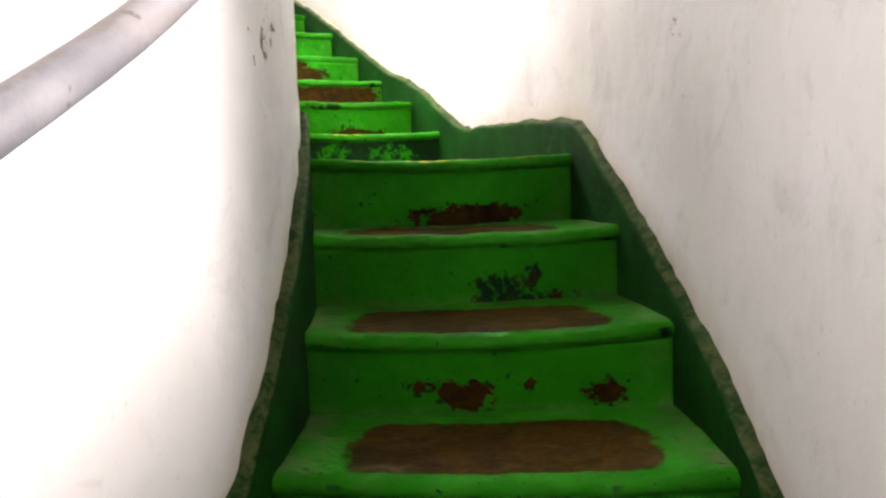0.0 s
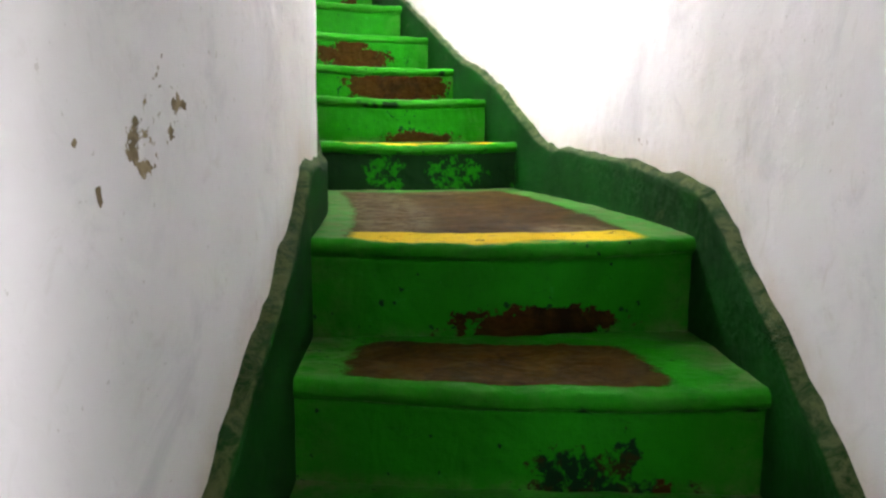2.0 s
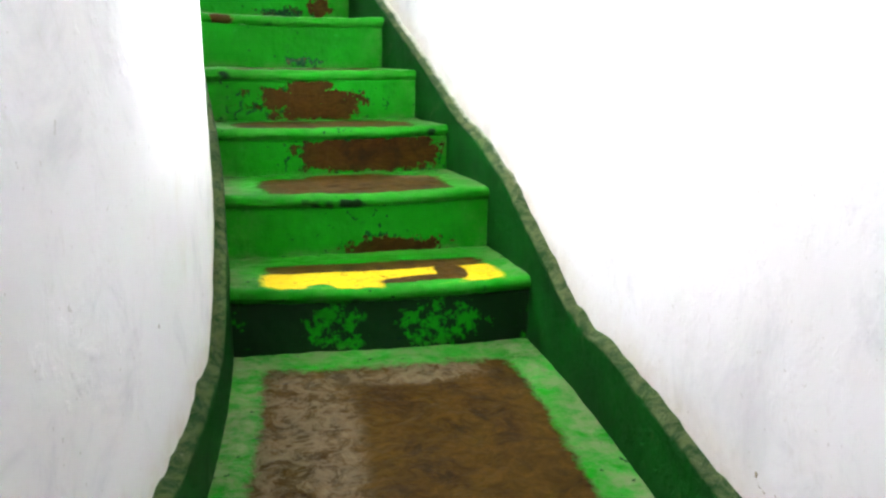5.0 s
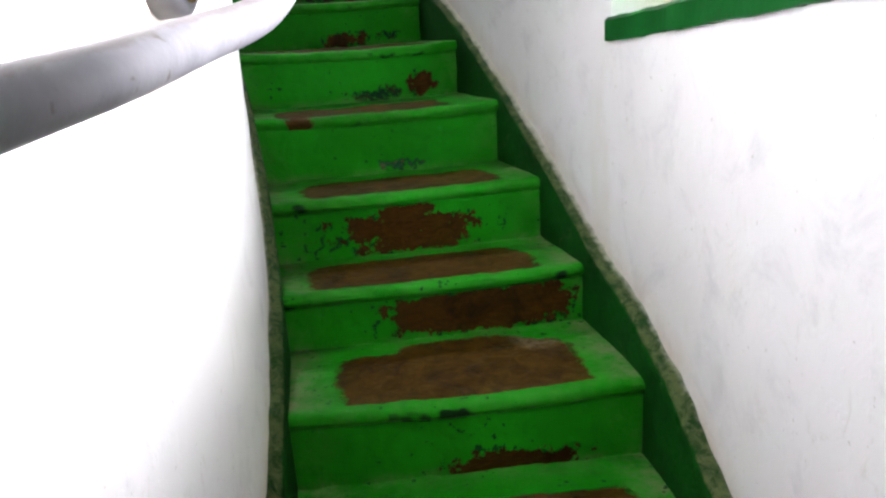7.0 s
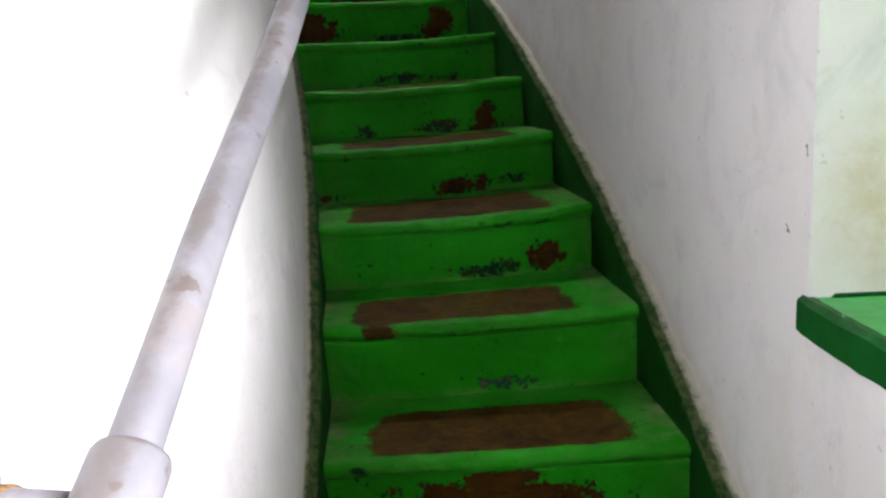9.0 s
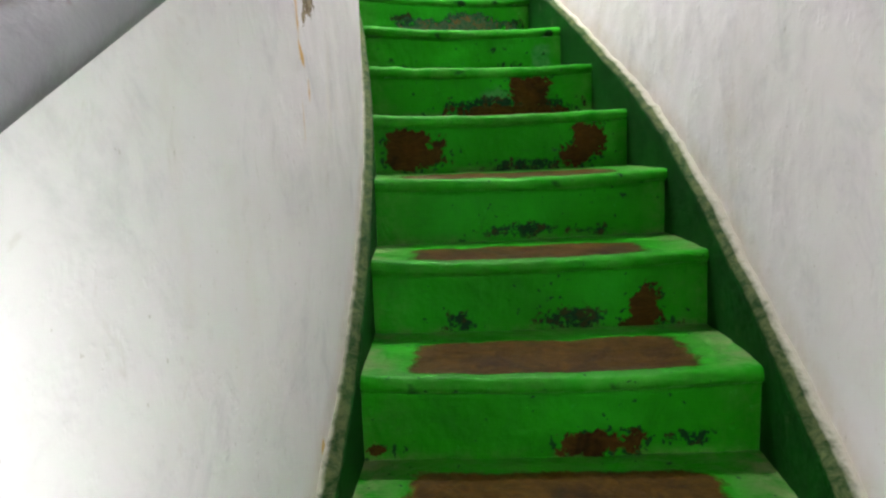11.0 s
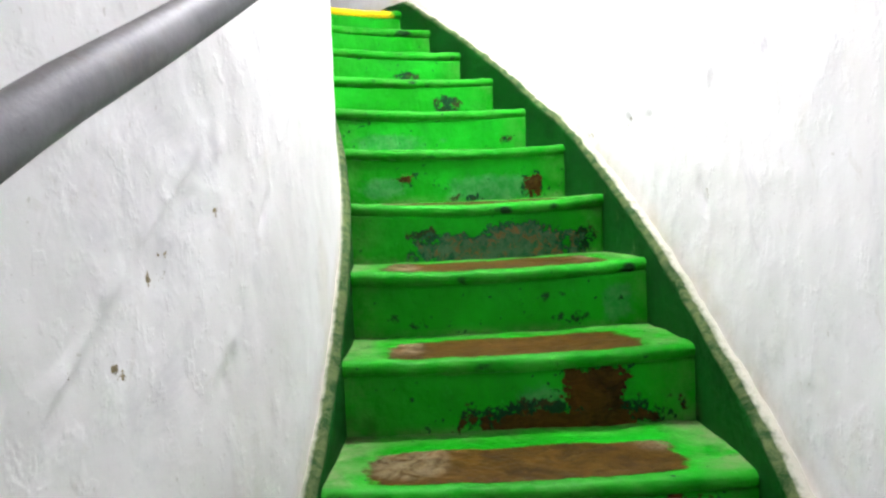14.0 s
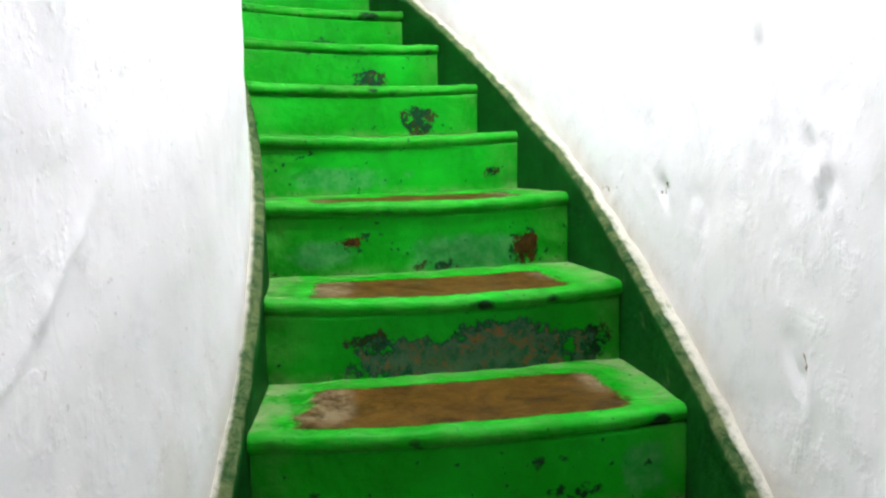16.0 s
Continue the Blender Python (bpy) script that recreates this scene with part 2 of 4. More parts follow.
def plaster_paint():
    n = Nodes("white_limewashed_plaster")
    color = n.mix(n.ramp(n.noise(1.7, 4, 0.6), 0.35, 0.7), (0.79, 0.785, 0.795), (0.74, 0.73, 0.725))
    cream = n.ramp(n.noise(2.6, 5, 0.65, n.scaled((1, 1, 0.55))), 0.56, 0.72)
    color = n.mix(n.math("MULTIPLY", cream, 0.28), color, (0.6, 0.55, 0.43))
    grey = n.ramp(n.noise(4.5, 6, 0.72, None, 0.7), 0.5, 0.74)
    color = n.mix(n.math("MULTIPLY", grey, 0.5), color, (0.52, 0.52, 0.545))
    smear = n.ramp(n.noise(15, 5, 0.7, n.scaled((1, 1, 0.7)), 1.0), 0.58, 0.74)
    color = n.mix(n.math("MULTIPLY", smear, 0.28), color, (0.5, 0.47, 0.41))
    speck = n.ramp(n.noise(75, 2, 0.5), 0.71, 0.75)
    color = n.mix(n.math("MULTIPLY", speck, 0.35), color, (0.36, 0.33, 0.28))
    flake = n.math("ADD", n.math("MULTIPLY", n.attr("flake"), 1.5), n.math("MULTIPLY", n.math("SUBTRACT", n.noise(62, 4, 0.65), 0.6), 3.2))
    color = n.mix(n.math("MULTIPLY", n.ramp(flake, 0.6, 0.75), n.ramp(n.attr("flake"), 0.05, 0.3)), color, n.mix(n.ramp(n.noise(50, 3), 0.4, 0.6), (0.31, 0.25, 0.15), (0.17, 0.13, 0.07)))
    rust = n.math("MULTIPLY", n.attr("rust"), n.math("ADD", n.noise(45, 4, 0.7), 0.45))
    color = n.mix(n.math("MULTIPLY", n.ramp(rust, 0.35, 0.75), 0.9), color, (0.62, 0.36, 0.06))
    damp = n.math("MULTIPLY", n.attr("damp"), n.math("ADD", n.math("MULTIPLY", n.ramp(n.noise(9, 5, 0.7), 0.3, 0.7), 0.6), 0.35))
    color = n.mix(n.math("MULTIPLY", damp, 0.85), color, (0.46, 0.35, 0.15))
    soft = n.math("ADD", n.noise(7, 3, 0.5), n.math("MULTIPLY", n.ramp(n.noise(22, 3, 0.55), 0.58, 0.85), 0.5))
    soft = n.math("ADD", soft, n.math("MULTIPLY", n.ramp(n.noise(10, 4, 0.55, None, 0.3), 0.5, 0.76), 0.5))
    h1 = n.bump(soft, 0.26, 0.012)
    h2 = n.bump(n.math("ADD", n.noise(48, 5, 0.65), n.math("MULTIPLY", n.ramp(n.noise(30, 3, 0.6), 0.4, 0.32), 0.8)), 0.13, 0.004, h1)
    return n.finish(color, 0.7, h2, specular=0.15)


def pipe_paint():
    n = Nodes("grey_painted_pipe")
    color = n.mix(n.ramp(n.noise(9, 4, 0.6), 0.35, 0.65), (0.105, 0.105, 0.118), (0.165, 0.163, 0.178))
    dirt = n.ramp(n.noise(7, 5, 0.7, None, 1.0), 0.5, 0.7)
    color = n.mix(n.math("MULTIPLY", dirt, 0.45), color, (0.14, 0.115, 0.095))
    spot = n.ramp(n.noise(32, 3, 0.6), 0.63, 0.68)
    color = n.mix(n.math("MULTIPLY", spot, 0.85), color, (0.07, 0.055, 0.05))
    split = n.t.nodes.new("ShaderNodeSeparateXYZ")
    n.put(split.inputs[0], n.t.nodes.new("ShaderNodeNewGeometry").outputs["Normal"])
    grip = n.math("ADD", split.outputs["Z"], n.math("MULTIPLY", n.math("SUBTRACT", n.noise(16, 5, 0.7), 0.5), 0.9))
    color = n.mix(n.math("MULTIPLY", n.ramp(grip, 0.72, 0.9), 0.65), color, (0.075, 0.062, 0.052))
    return n.finish(color, 0.6, n.bump(n.noise(60, 4, 0.6), 0.3, 0.003))


def rusty():
    n = Nodes("rusted_iron")
    color = n.mix(n.ramp(n.noise(45, 5, 0.7), 0.4, 0.68), (0.035, 0.014, 0.007), (0.42, 0.2, 0.02))
    return n.finish(color, 0.7, n.bump(n.noise(70, 5, 0.7), 0.8, 0.006))


def lit_sill_paint():
    n = Nodes("lit_green_sill_paint")
    # green lightened to carry the strong window light on the sill top
    color = n.mix(n.ramp(n.noise(8, 5, 0.7), 0.35, 0.7), (0.01, 0.34, 0.06), (0.02, 0.45, 0.1))
    worn = n.ramp(n.noise(26, 5, 0.7), 0.66, 0.72)
    color = n.mix(n.math("MULTIPLY", worn, 0.8), color, (0.2, 0.25, 0.14))
    return n.finish(color, 0.4, n.bump(n.noise(24, 5, 0.6), 0.5, 0.006))


def plain(name, c, rough, metallic=0.0):
    n = Nodes(name)
    color = n.mix(n.ramp(n.noise(12, 4), 0.35, 0.65), c, tuple(v * 0.82 for v in c))
    return n.finish(color, rough, n.bump(n.noise(40, 4), 0.2, 0.004), metallic, specular=0.12)


STEP, CURB, PLASTER, PIPE, RUST, SILL = painted_step(), painted_curb(), plaster_paint(), pipe_paint(), rusty(), lit_sill_paint()
WOOD = plain("white_window_paint", (0.7, 0.7, 0.68), 0.45)
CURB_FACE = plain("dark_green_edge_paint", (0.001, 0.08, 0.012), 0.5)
SEAM = plain("dark_pipe_joint", (0.03, 0.03, 0.04), 0.7)
# dark finish for the unseen ceiling and lower end wall, cuts bounced light
BOUNCE_CUT = plain("bounce_cutting_dark", (0.15, 0.13, 0.11), 0.8)
TOWER = plain("rendered_outer_face", (0.45, 0.44, 0.4), 0.8)
GLASS = bpy.data.materials.new("window_glass")
GLASS.use_nodes = True
GLASS.node_tree.nodes["Principled BSDF"].inputs["Transmission Weight"].default_value = 1.0
GLASS.node_tree.nodes["Principled BSDF"].inputs["Roughness"].default_value = 0.02
OPAL = bpy.data.materials.new("lit_opal_glass")
OPAL.use_nodes = True
OPAL.node_tree.nodes["Principled BSDF"].inputs["Emission Color"].default_value = (1.0, 0.97, 0.92, 1)
OPAL.node_tree.nodes["Principled BSDF"].inputs["Emission Strength"].default_value = 3.0


# ---- mesh helpers ----
def mesh_object(name, verts, faces, material, parent=None, origin=None, fields=None, flat=False):
    o = Vector(origin) if origin is not None else Vector((0, 0, 0))
    me = bpy.data.meshes.new(name)
    me.from_pydata([Vector(v) - o for v in verts], [], faces)
    me.materials.append(material)
    if not flat:
        me.shade_smooth()
    for key, values in (fields or {}).items():
        me.attributes.new(key, "FLOAT", "POINT").data.foreach_set("value", values)
    ob = new(name, me)
    if parent:
        ob.parent = parent
        ob.location = o - parent.matrix_world.translation if parent.type == "EMPTY" else o - parent_origin(parent)
    else:
        ob.location = o
    return ob


def parent_origin(ob):
    p = Vector(ob.location)
    while ob.parent:
        ob = ob.parent
        p = p + Vector(ob.location)
    return p


def grid_faces(nu, nv, base=0, flip=False):
    out = []
    for i in range(nu - 1):
        for j in range(nv - 1):
            q = (base + i * nv + j, base + (i + 1) * nv + j, base + (i + 1) * nv + j + 1, base + i * nv + j + 1)
            out.append(q[::-1] if flip else q)
    return out


def empty(name, place):
    ob = new(name)
    ob.location = place
    bpy.context.view_layer.update()
    return ob


def part(name, bm, material, parent, label=""):
    me = bpy.data.meshes.new(name)
    bm.to_mesh(me)
    bm.free()
    me.materials.append(material)
    ob = new(name, me)
    ob.parent = parent
    if label:
        ob["label"] = label
    return ob


# ---- wear of each step: surface, coat, left, right, low, high, squareness ----
# across: 0 at the inner wall, 1 at the outer; riser height 0 to 1; tread depth 0 at the nosing, 1 at the back
WEAR = {
    1: [("t", "pale", .15, .32, .02, .2, 3), ("t", "brown", .14, .87, .10, .86, 6), ("r", "brown", .35, .6, 0, .4, 2)],
    2: [("r", "brown", .37, .5, .02, .5, 4), ("r", "brown", .28, .42, .36, .54, 2), ("r", "brown", .4, .48, .0, .3, 3), ("r", "brown", .76, .86, .08, .45, 2), ("r", "brown", .58, .62, .35, .5, 2),
        ("t", "brown", .12, .85, .14, .82, 7)],
    3: [("r", "old", .52, .66, .0, .5, 2.5), ("r", "old", .55, .82, -.05, .22, 3), ("r", "old", .67, .74, .3, .72, 2), ("r", "brown", .76, .82, -.05, .2, 2), ("t", "brown", .11, .81, .12, .76, 6)],
    4: [("t", "pale", .04, .38, .02, .98, 3), ("t", "pale", .6, .86, .06, .2, 2), ("t", "pale", .3, .8, .82, .92, 3), ("r", "brown", .37, .8, -.1, .38, 3), ("t", "brown", .09, .88, -.05, .92, 14), ("t", "yellow", .1, .88, -.02, .105, 14), ("n", "yellow", .1, .88, .78, 1.6, 14)],
    5: [("r", "dark", -.1, 1.1, -.2, 1.2, 8), ("t", "brown", .12, .9, .1, .66, 8), ("t", "yellow", .1, .92, .04, .44, 24), ("n", "yellow", .1, .92, .8, 1.6, 24)],
    6: [("t", "pale", .7, .88, .55, .98, 2), ("r", "brown", .45, .8, -.05, .32, 3), ("t", "brown", .14, .88, .1, .84, 7), ("t", "brown", .3, .8, .5, .98, 4)],
    7: [("r", "brown", .33, .95, .08, .97, 4), ("t", "brown", .09, .87, .1, .85, 6)],
    8: [("r", "brown", .2, .74, .3, .74, 5), ("r", "brown", .3, .72, .04, .5, 5), ("r", "brown", .36, .58, .5, .95, 4), ("t", "brown", .13, .87, .12, .8, 5)],
    9: [("r", "grey", .5, .66, .1, .3, 2), ("t", "brown", .1, .82, .12, .7, 6), ("n", "brown", .12, .24, 0, 1, 2)],
    10: [("r", "brown", .75, .88, .1, .58, 2), ("r", "old", .48, .74, .04, .34, 2), ("t", "brown", .11, .87, .12, .9, 6)],
    11: [("r", "brown", .5, .69, .04, .4, 3), ("r", "brown", .03, .08, .1, .25, 2), ("r", "old", .76, .88, .15, .4, 2), ("t", "brown", .12, .87, .14, .8, 6)],
    12: [("r", "brown", .76, .86, -.05, .64, 2.5), ("r", "brown", .71, .87, -.1, .22, 2), ("r", "old", .22, .31, .02, .35, 2), ("r", "old", .5, .7, .04, .38, 2), ("t", "brown", .12, .84, .2, .7, 5)],
    13: [("t", "pale", .09, .26, .1, .5, 2), ("t", "pale", .78, .88, .4, .75, 2), ("r", "old", .38, .62, .1, .36, 2), ("r", "old", .46, .56, .08, .36, 2), ("r", "old", .68, .84, .1, .24, 2), ("t", "brown", .1, .86, .12, .75, 7)],
    14: [("t", "pale", .09, .3, .15, .7, 3), ("t", "pale", .76, .88, .4, .75, 2), ("r", "brown", .05, .22, .08, .88, 3.5), ("r", "brown", .1, .29, .2, .56, 2), ("r", "brown", .22, .28, .45, .78, 2), ("r", "brown", .77, .9, .25, .95, 3), ("r", "brown", .71, .85, .08, .55, 2), ("r", "old", .44, .72, -.05, .28, 3), ("t", "brown", .1, .86, .12, .7, 6)],
    15: [("t", "pale", .1, .24, .2, .85, 3), ("r", "brown", .61, .8, .3, .95, 7), ("r", "brown", .38, .88, -.1, .3, 4), ("r", "old", .34, .92, -.05, .5, 3), ("r", "faded", .48, .64, .2, .75, 2), ("t", "brown", .12, .87, .12, .8, 7)],
    16: [("t", "pale", .08, .24, .1, .9, 3), ("t", "pale", .8, .9, .3, .9, 2), ("r", "dark", .62, .67, .6, .75, 2), ("r", "dark", .72, .78, .15, .35, 2), ("r", "faded", .82, .95, .1, .8, 3), ("r", "dark", .12, .16, .3, .45, 2), ("r", "dark", .66, .7, .2, .3, 2), ("r", "dark", .69, .72, .6, .7, 2), ("r", "dark", .2, .23, .2, .3, 2),
         ("t", "brown", .1, .88, .12, .85, 7)],
    17: [("t", "pale", .1, .26, .1, .8, 3), ("t", "pale", .78, .9, .3, .9, 2), ("r", "grey", .24, .9, -.1, .58, 4), ("r", "grey", .5, .78, .2, .78, 3), ("r", "old", .86, .96, .05, .6, 2), ("r", "old", .22, .34, .3, .7, 2), ("t", "brown", .12, .86, .12, .76, 6)],
    18: [("r", "faded", .44, .86, -.05, .62, 3), ("r", "old", .5, .62, .02, .24, 2), ("r", "brown", .8, .89, .12, .6, 2), ("r", "brown", .24, .3, .45, .62, 2), ("r", "faded", .05, .3, .1, .6, 2), ("t", "pale", .1, .24, .1, .8, 2), ("t", "pale", .76, .9, .1, .9, 2), ("t", "brown", .14, .86, .12, .6, 6)],
    19: [("r", "faded", .1, .5, .1, .6, 2), ("r", "old", .86, .9, .3, .5, 2), ("r", "faded", .52, .58, .3, .5, 2), ("t", "brown", .3, .86, .12, .7, 6)],
    20: [("r", "old", .64, .8, .08, .72, 2), ("t", "brown", .2, .86, .12, .7, 6)],
    21: [("r", "old", .56, .72, .08, .6, 2), ("t", "brown", .2, .86, .12, .7, 6)],
    22: [("r", "old", .5, .62, .1, .45, 2), ("t", "brown", .2, .86, .12, .7, 6)],
    23: [("n", "yellow", .04, .94, -.2, 1.4, 9), ("t", "yellow", .04, .94, .0, .06, 9), ("t", "brown", .12, .88, .05, .9, 9)],
}
# paint left standing inside a worn place: surface, coat, left, right, low, high
LEFT_ON = {
    4: [("t", "yellow", .46, .8, -.02, .03)],
    5: [("r", "dark", .26, .4, .15, .75), ("r", "dark", .57, .78, .15, .72), ("t", "yellow", .5, .76, .03, .25), ("t", "yellow", .7, .8, .1, .5), ("t", "yellow", .24, .34, .0, .12)],
    7: [("r", "brown", .36, .5, -.1, .22)],
}


def wear_value(k, surface, coat, u, w, wide, deep):
    """Depth in decimetres inside the worn outline, negative outside it."""
    best = -1.0
    for s, c, u0, u1, w0, w1, p in WEAR.get(k, [("t", "brown", .13, .86, .1, .8, 6)] if k < 1 else ()):
        if s != surface or c != coat:
            continue
        if s == "t" and c == "brown" and k not in (4, 5, 23):
            w0, w1 = 0.06, w1 * 0.9
            slim = 0.14 * max(0.0, (w - 0.3)) ** 2 + 0.008 * math.sin(9.0 * w + k)
            u0, u1 = u0 + slim, u1 - slim
        hx, hy = (u1 - u0) / 2, (w1 - w0) / 2
        p *= 2 if s == "t" and c == "brown" else 1
        d = (abs((u - (u0 + u1) / 2) / hx) ** p + abs((w - (w0 + w1) / 2) / hy) ** p) ** (1 / p)
        best = max(best, (1 - d) * min(hx * wide, hy * deep, 0.09) * 22)
    for s, c, u0, u1, w0, w1 in LEFT_ON.get(k, ()):
        if s == surface and c == coat:
            d = (((u - (u0 + u1) / 2) / (u1 - u0) * 2) ** 2 + ((w - (w0 + w1) / 2) / (w1 - w0) * 2) ** 2) ** 0.5
            best = min(best, max((d - 1) * 0.7, 0.1 if k == 5 and s == "r" else -1.0))
    return max(-1.0, min(1.0, best))


COATS = ("brown", "grey", "dark", "yellow", "pale", "old", "faded")


def step_piece(name, k, profile, surfaces, parent, material, nu=76):
    """A board or riser of step k, swept across the stair. profile: metres behind the nosing and above the tread;
    surfaces: for each point, the surface it lies on and how far along that it is."""
    b, top = NOSE[k], level(k)
    rm = 5.9
    mid = at(b, rm, top)
    verts, fields = [], {c: [] for c in COATS + ("dust", "rag")}
    deep = {"t": max(s for s, _ in profile), "r": RISE, "n": 0.05}
    wob = random.uniform(-0.25, 0.25)
    edges = {s: (r_in(b + math.degrees(s / rm)) - 0.012, r_out(b + math.degrees(s / rm)) + 0.012) for s, _ in profile}
    for i in range(nu):
        u = i / (nu - 1)
        for (s, z), (surf, w) in zip(profile, surfaces):
            lo, hi = edges[s]
            bb = b + math.degrees(s / rm) + wob * (u - 0.5) * (0.6 if surf != "t" or w < 0.5 else 0.0)
            rr = lo + (hi - lo) * u
            front = {"n": 1.0, "t": max(0.0, 1 - 0.8 * w), "r": min(1.0, w / 0.93)}.get(surf, 0.0)
            z -= HOLLOW.get(k, 0.011) * front * (1 - (2 * u - 1) ** 2)
            bb += SKEW.get(k, 0.0) * (1 - u) * (1.0 if surf in "rn" else front ** 4)
            p = at(bb, rr, top + z)
            if surf != "x":
                d = (0.0035 if surf != "n" else 0.0032) * noise.noise(p * 9) + (0.002 if surf != "n" else 0.0035) * noise.noise(p * 31)
                p = p + Vector((0, 0, d)) if surf != "r" else at(bb + math.degrees(d / rm), rr, top + z)
                if surf == "n":
                    p.z -= 0.002 * max(0.0, 1 - abs(u - 0.5) * 2.4)
            verts.append(p)
            for c in COATS:
                fields[c].append(wear_value(k, surf, c, u, w, hi - lo, deep.get(surf, 0.1)) if surf in "trn" else -1.0)
            if surf == "n" and k not in (4, 23) and w < 0.65:
                bare = max(-1.0, min(1.0, 1.1 * noise.noise(verts[-1] * 11) + 0.5 * noise.noise(verts[-1] * 37) - 0.5))
                fields["dark"][-1] = bare
            fields["rag"].append(1.0 if surf == "r" else 0.14 if k == 4 else 0.22)
            side = max(0.0, 1 - min(u, 1 - u) / 0.16)
            if surf == "t":
                fields["dust"].append(min(1.0, (0.5 if k == 4 else 0.0) + 1.1 * side ** 1.4 + (0.6 * max(0.0, w - 0.72) / 0.28 + 0.2 * max(0.0, 1 - w / 0.12)) * (1.0 if k > 10 else 0.5)))
            elif surf == "r":
                fields["dust"].append(min(1.0, 0.22 * side + 0.5 * max(0.0, 0.2 - w) / 0.2))
            else:
                fields["dust"].append(0.12)
    n = len(profile)
    faces = grid_faces(nu, n, flip=True)
    for i in range(nu - 1):
        faces.append((i * n, i * n + n - 1, (i + 1) * n + n - 1, (i + 1) * n)[::-1])
    faces += [tuple(range(n)), tuple(range((nu - 1) * n, nu * n))[::-1]]
    return mesh_object(name, verts, faces, material, parent, mid, fields)


def build_stairs():
    stairs = empty("staircase", at(NOSE[FIRST], 5.9, level(FIRST)))
    tagged(stairs, "steep curving staircase of green painted steps worn brown", "staircase", kind="structure")
    for k in range(FIRST, LAST + 1):
        b = NOSE[k]
        nxt = NOSE[k + 1] if k < LAST else END
        run = radians(nxt - b) * 5.9 + 0.03
        rise = level(k) - level(k - 1) if k > FIRST else RISE
        board, back = 0.037, 0.013
        nr = 17
        prof = [(back, -rise - 0.01 + (rise + 0.01 - board) * j / (nr - 1)) for j in range(nr)]
        surf = [("r", (j / (nr - 1)) * 0.93) for j in range(nr)]
        prof += [(run + 0.05, -board), (run + 0.05, -board - 0.26), (back + 0.02, -board - 0.26)]
        surf += [("x", 0)] * 3
        riser = step_piece("stair_step", k, prof, surf, stairs, STEP)
        if k == 5:
            riser["label"] = "riser painted black with two green patches"
        nt = 60 if run > 0.8 else 20
        prof, surf = [(back + 0.03, -board), (back + 0.004, -board)], [("x", 0), ("n", 0.0)]
        prof.append((0.011, -board - 0.001))
        surf.append(("n", 0.1))
        for j in range(7):
            a = radians(-80 + j * 26)
            prof.append((0.018 - 0.018 * math.cos(a), -0.018 + 0.018 * math.sin(a)))
            surf.append(("n", 0.2 + 0.1 * j))
        for j in range(1, nt + 1):
            prof.append((0.02 + (run - 0.02) * j / nt, 0.0))
            surf.append(("t", (0.02 + (run - 0.02) * j / nt) / run))
        prof.append((run, -board))
        surf.append(("x", 0))
        tread = step_piece("tread", k, prof, surf, riser, STEP)
        if k in (4, 5, 23):
            tread["label"] = "worn brown tread with a yellow painted edge"
    return stairs


# ---- curbs: the low sloping upstand between the steps and each wall ----
def curb_height(b, outer):
    if outer:
        return float(np.interp(b, [-30, 0, 3, 5.6, 10, 15, 17.5, 21, 26, 31, 36, 46, 56, 66, 77, 82, 100],
                               [.06, .05, .08, .10, .14, .165, .10, .09, .055, .03, .05, .072, .05, .06, .06, .10, .12]))
    return float(np.interp(b, [-30, -5.5, -3, 0, 4, 8, 14, 17, 20, 30, 45, 50, 57, 70, 100],
                           [.09, .09, .15, .2, .155, .137, .137, .11, .07, .05, .04, .02, .035, .03, .03]))


def wall_radius(b, outer):
    return r_out(b) + float(np.interp(b, [15, 30], [0.031, 0.046])) if outer else r_in(b) - float(np.interp(b, [10, 19], [0.029, 0.034]))


def curb_top(b, outer):
    z = pitch_line(b) * 0.7 + 0.3 * sum(pitch_line(b + d) for d in (-0.5, 0.5)) / 2
    p = at(b, 6.0, z)
    return z + curb_height(b, outer) + 0.006 * noise.noise(p * 7) + (0.004 if outer else 0.006) * noise.noise(p * 22) + 0.003 * noise.noise(p * 51)


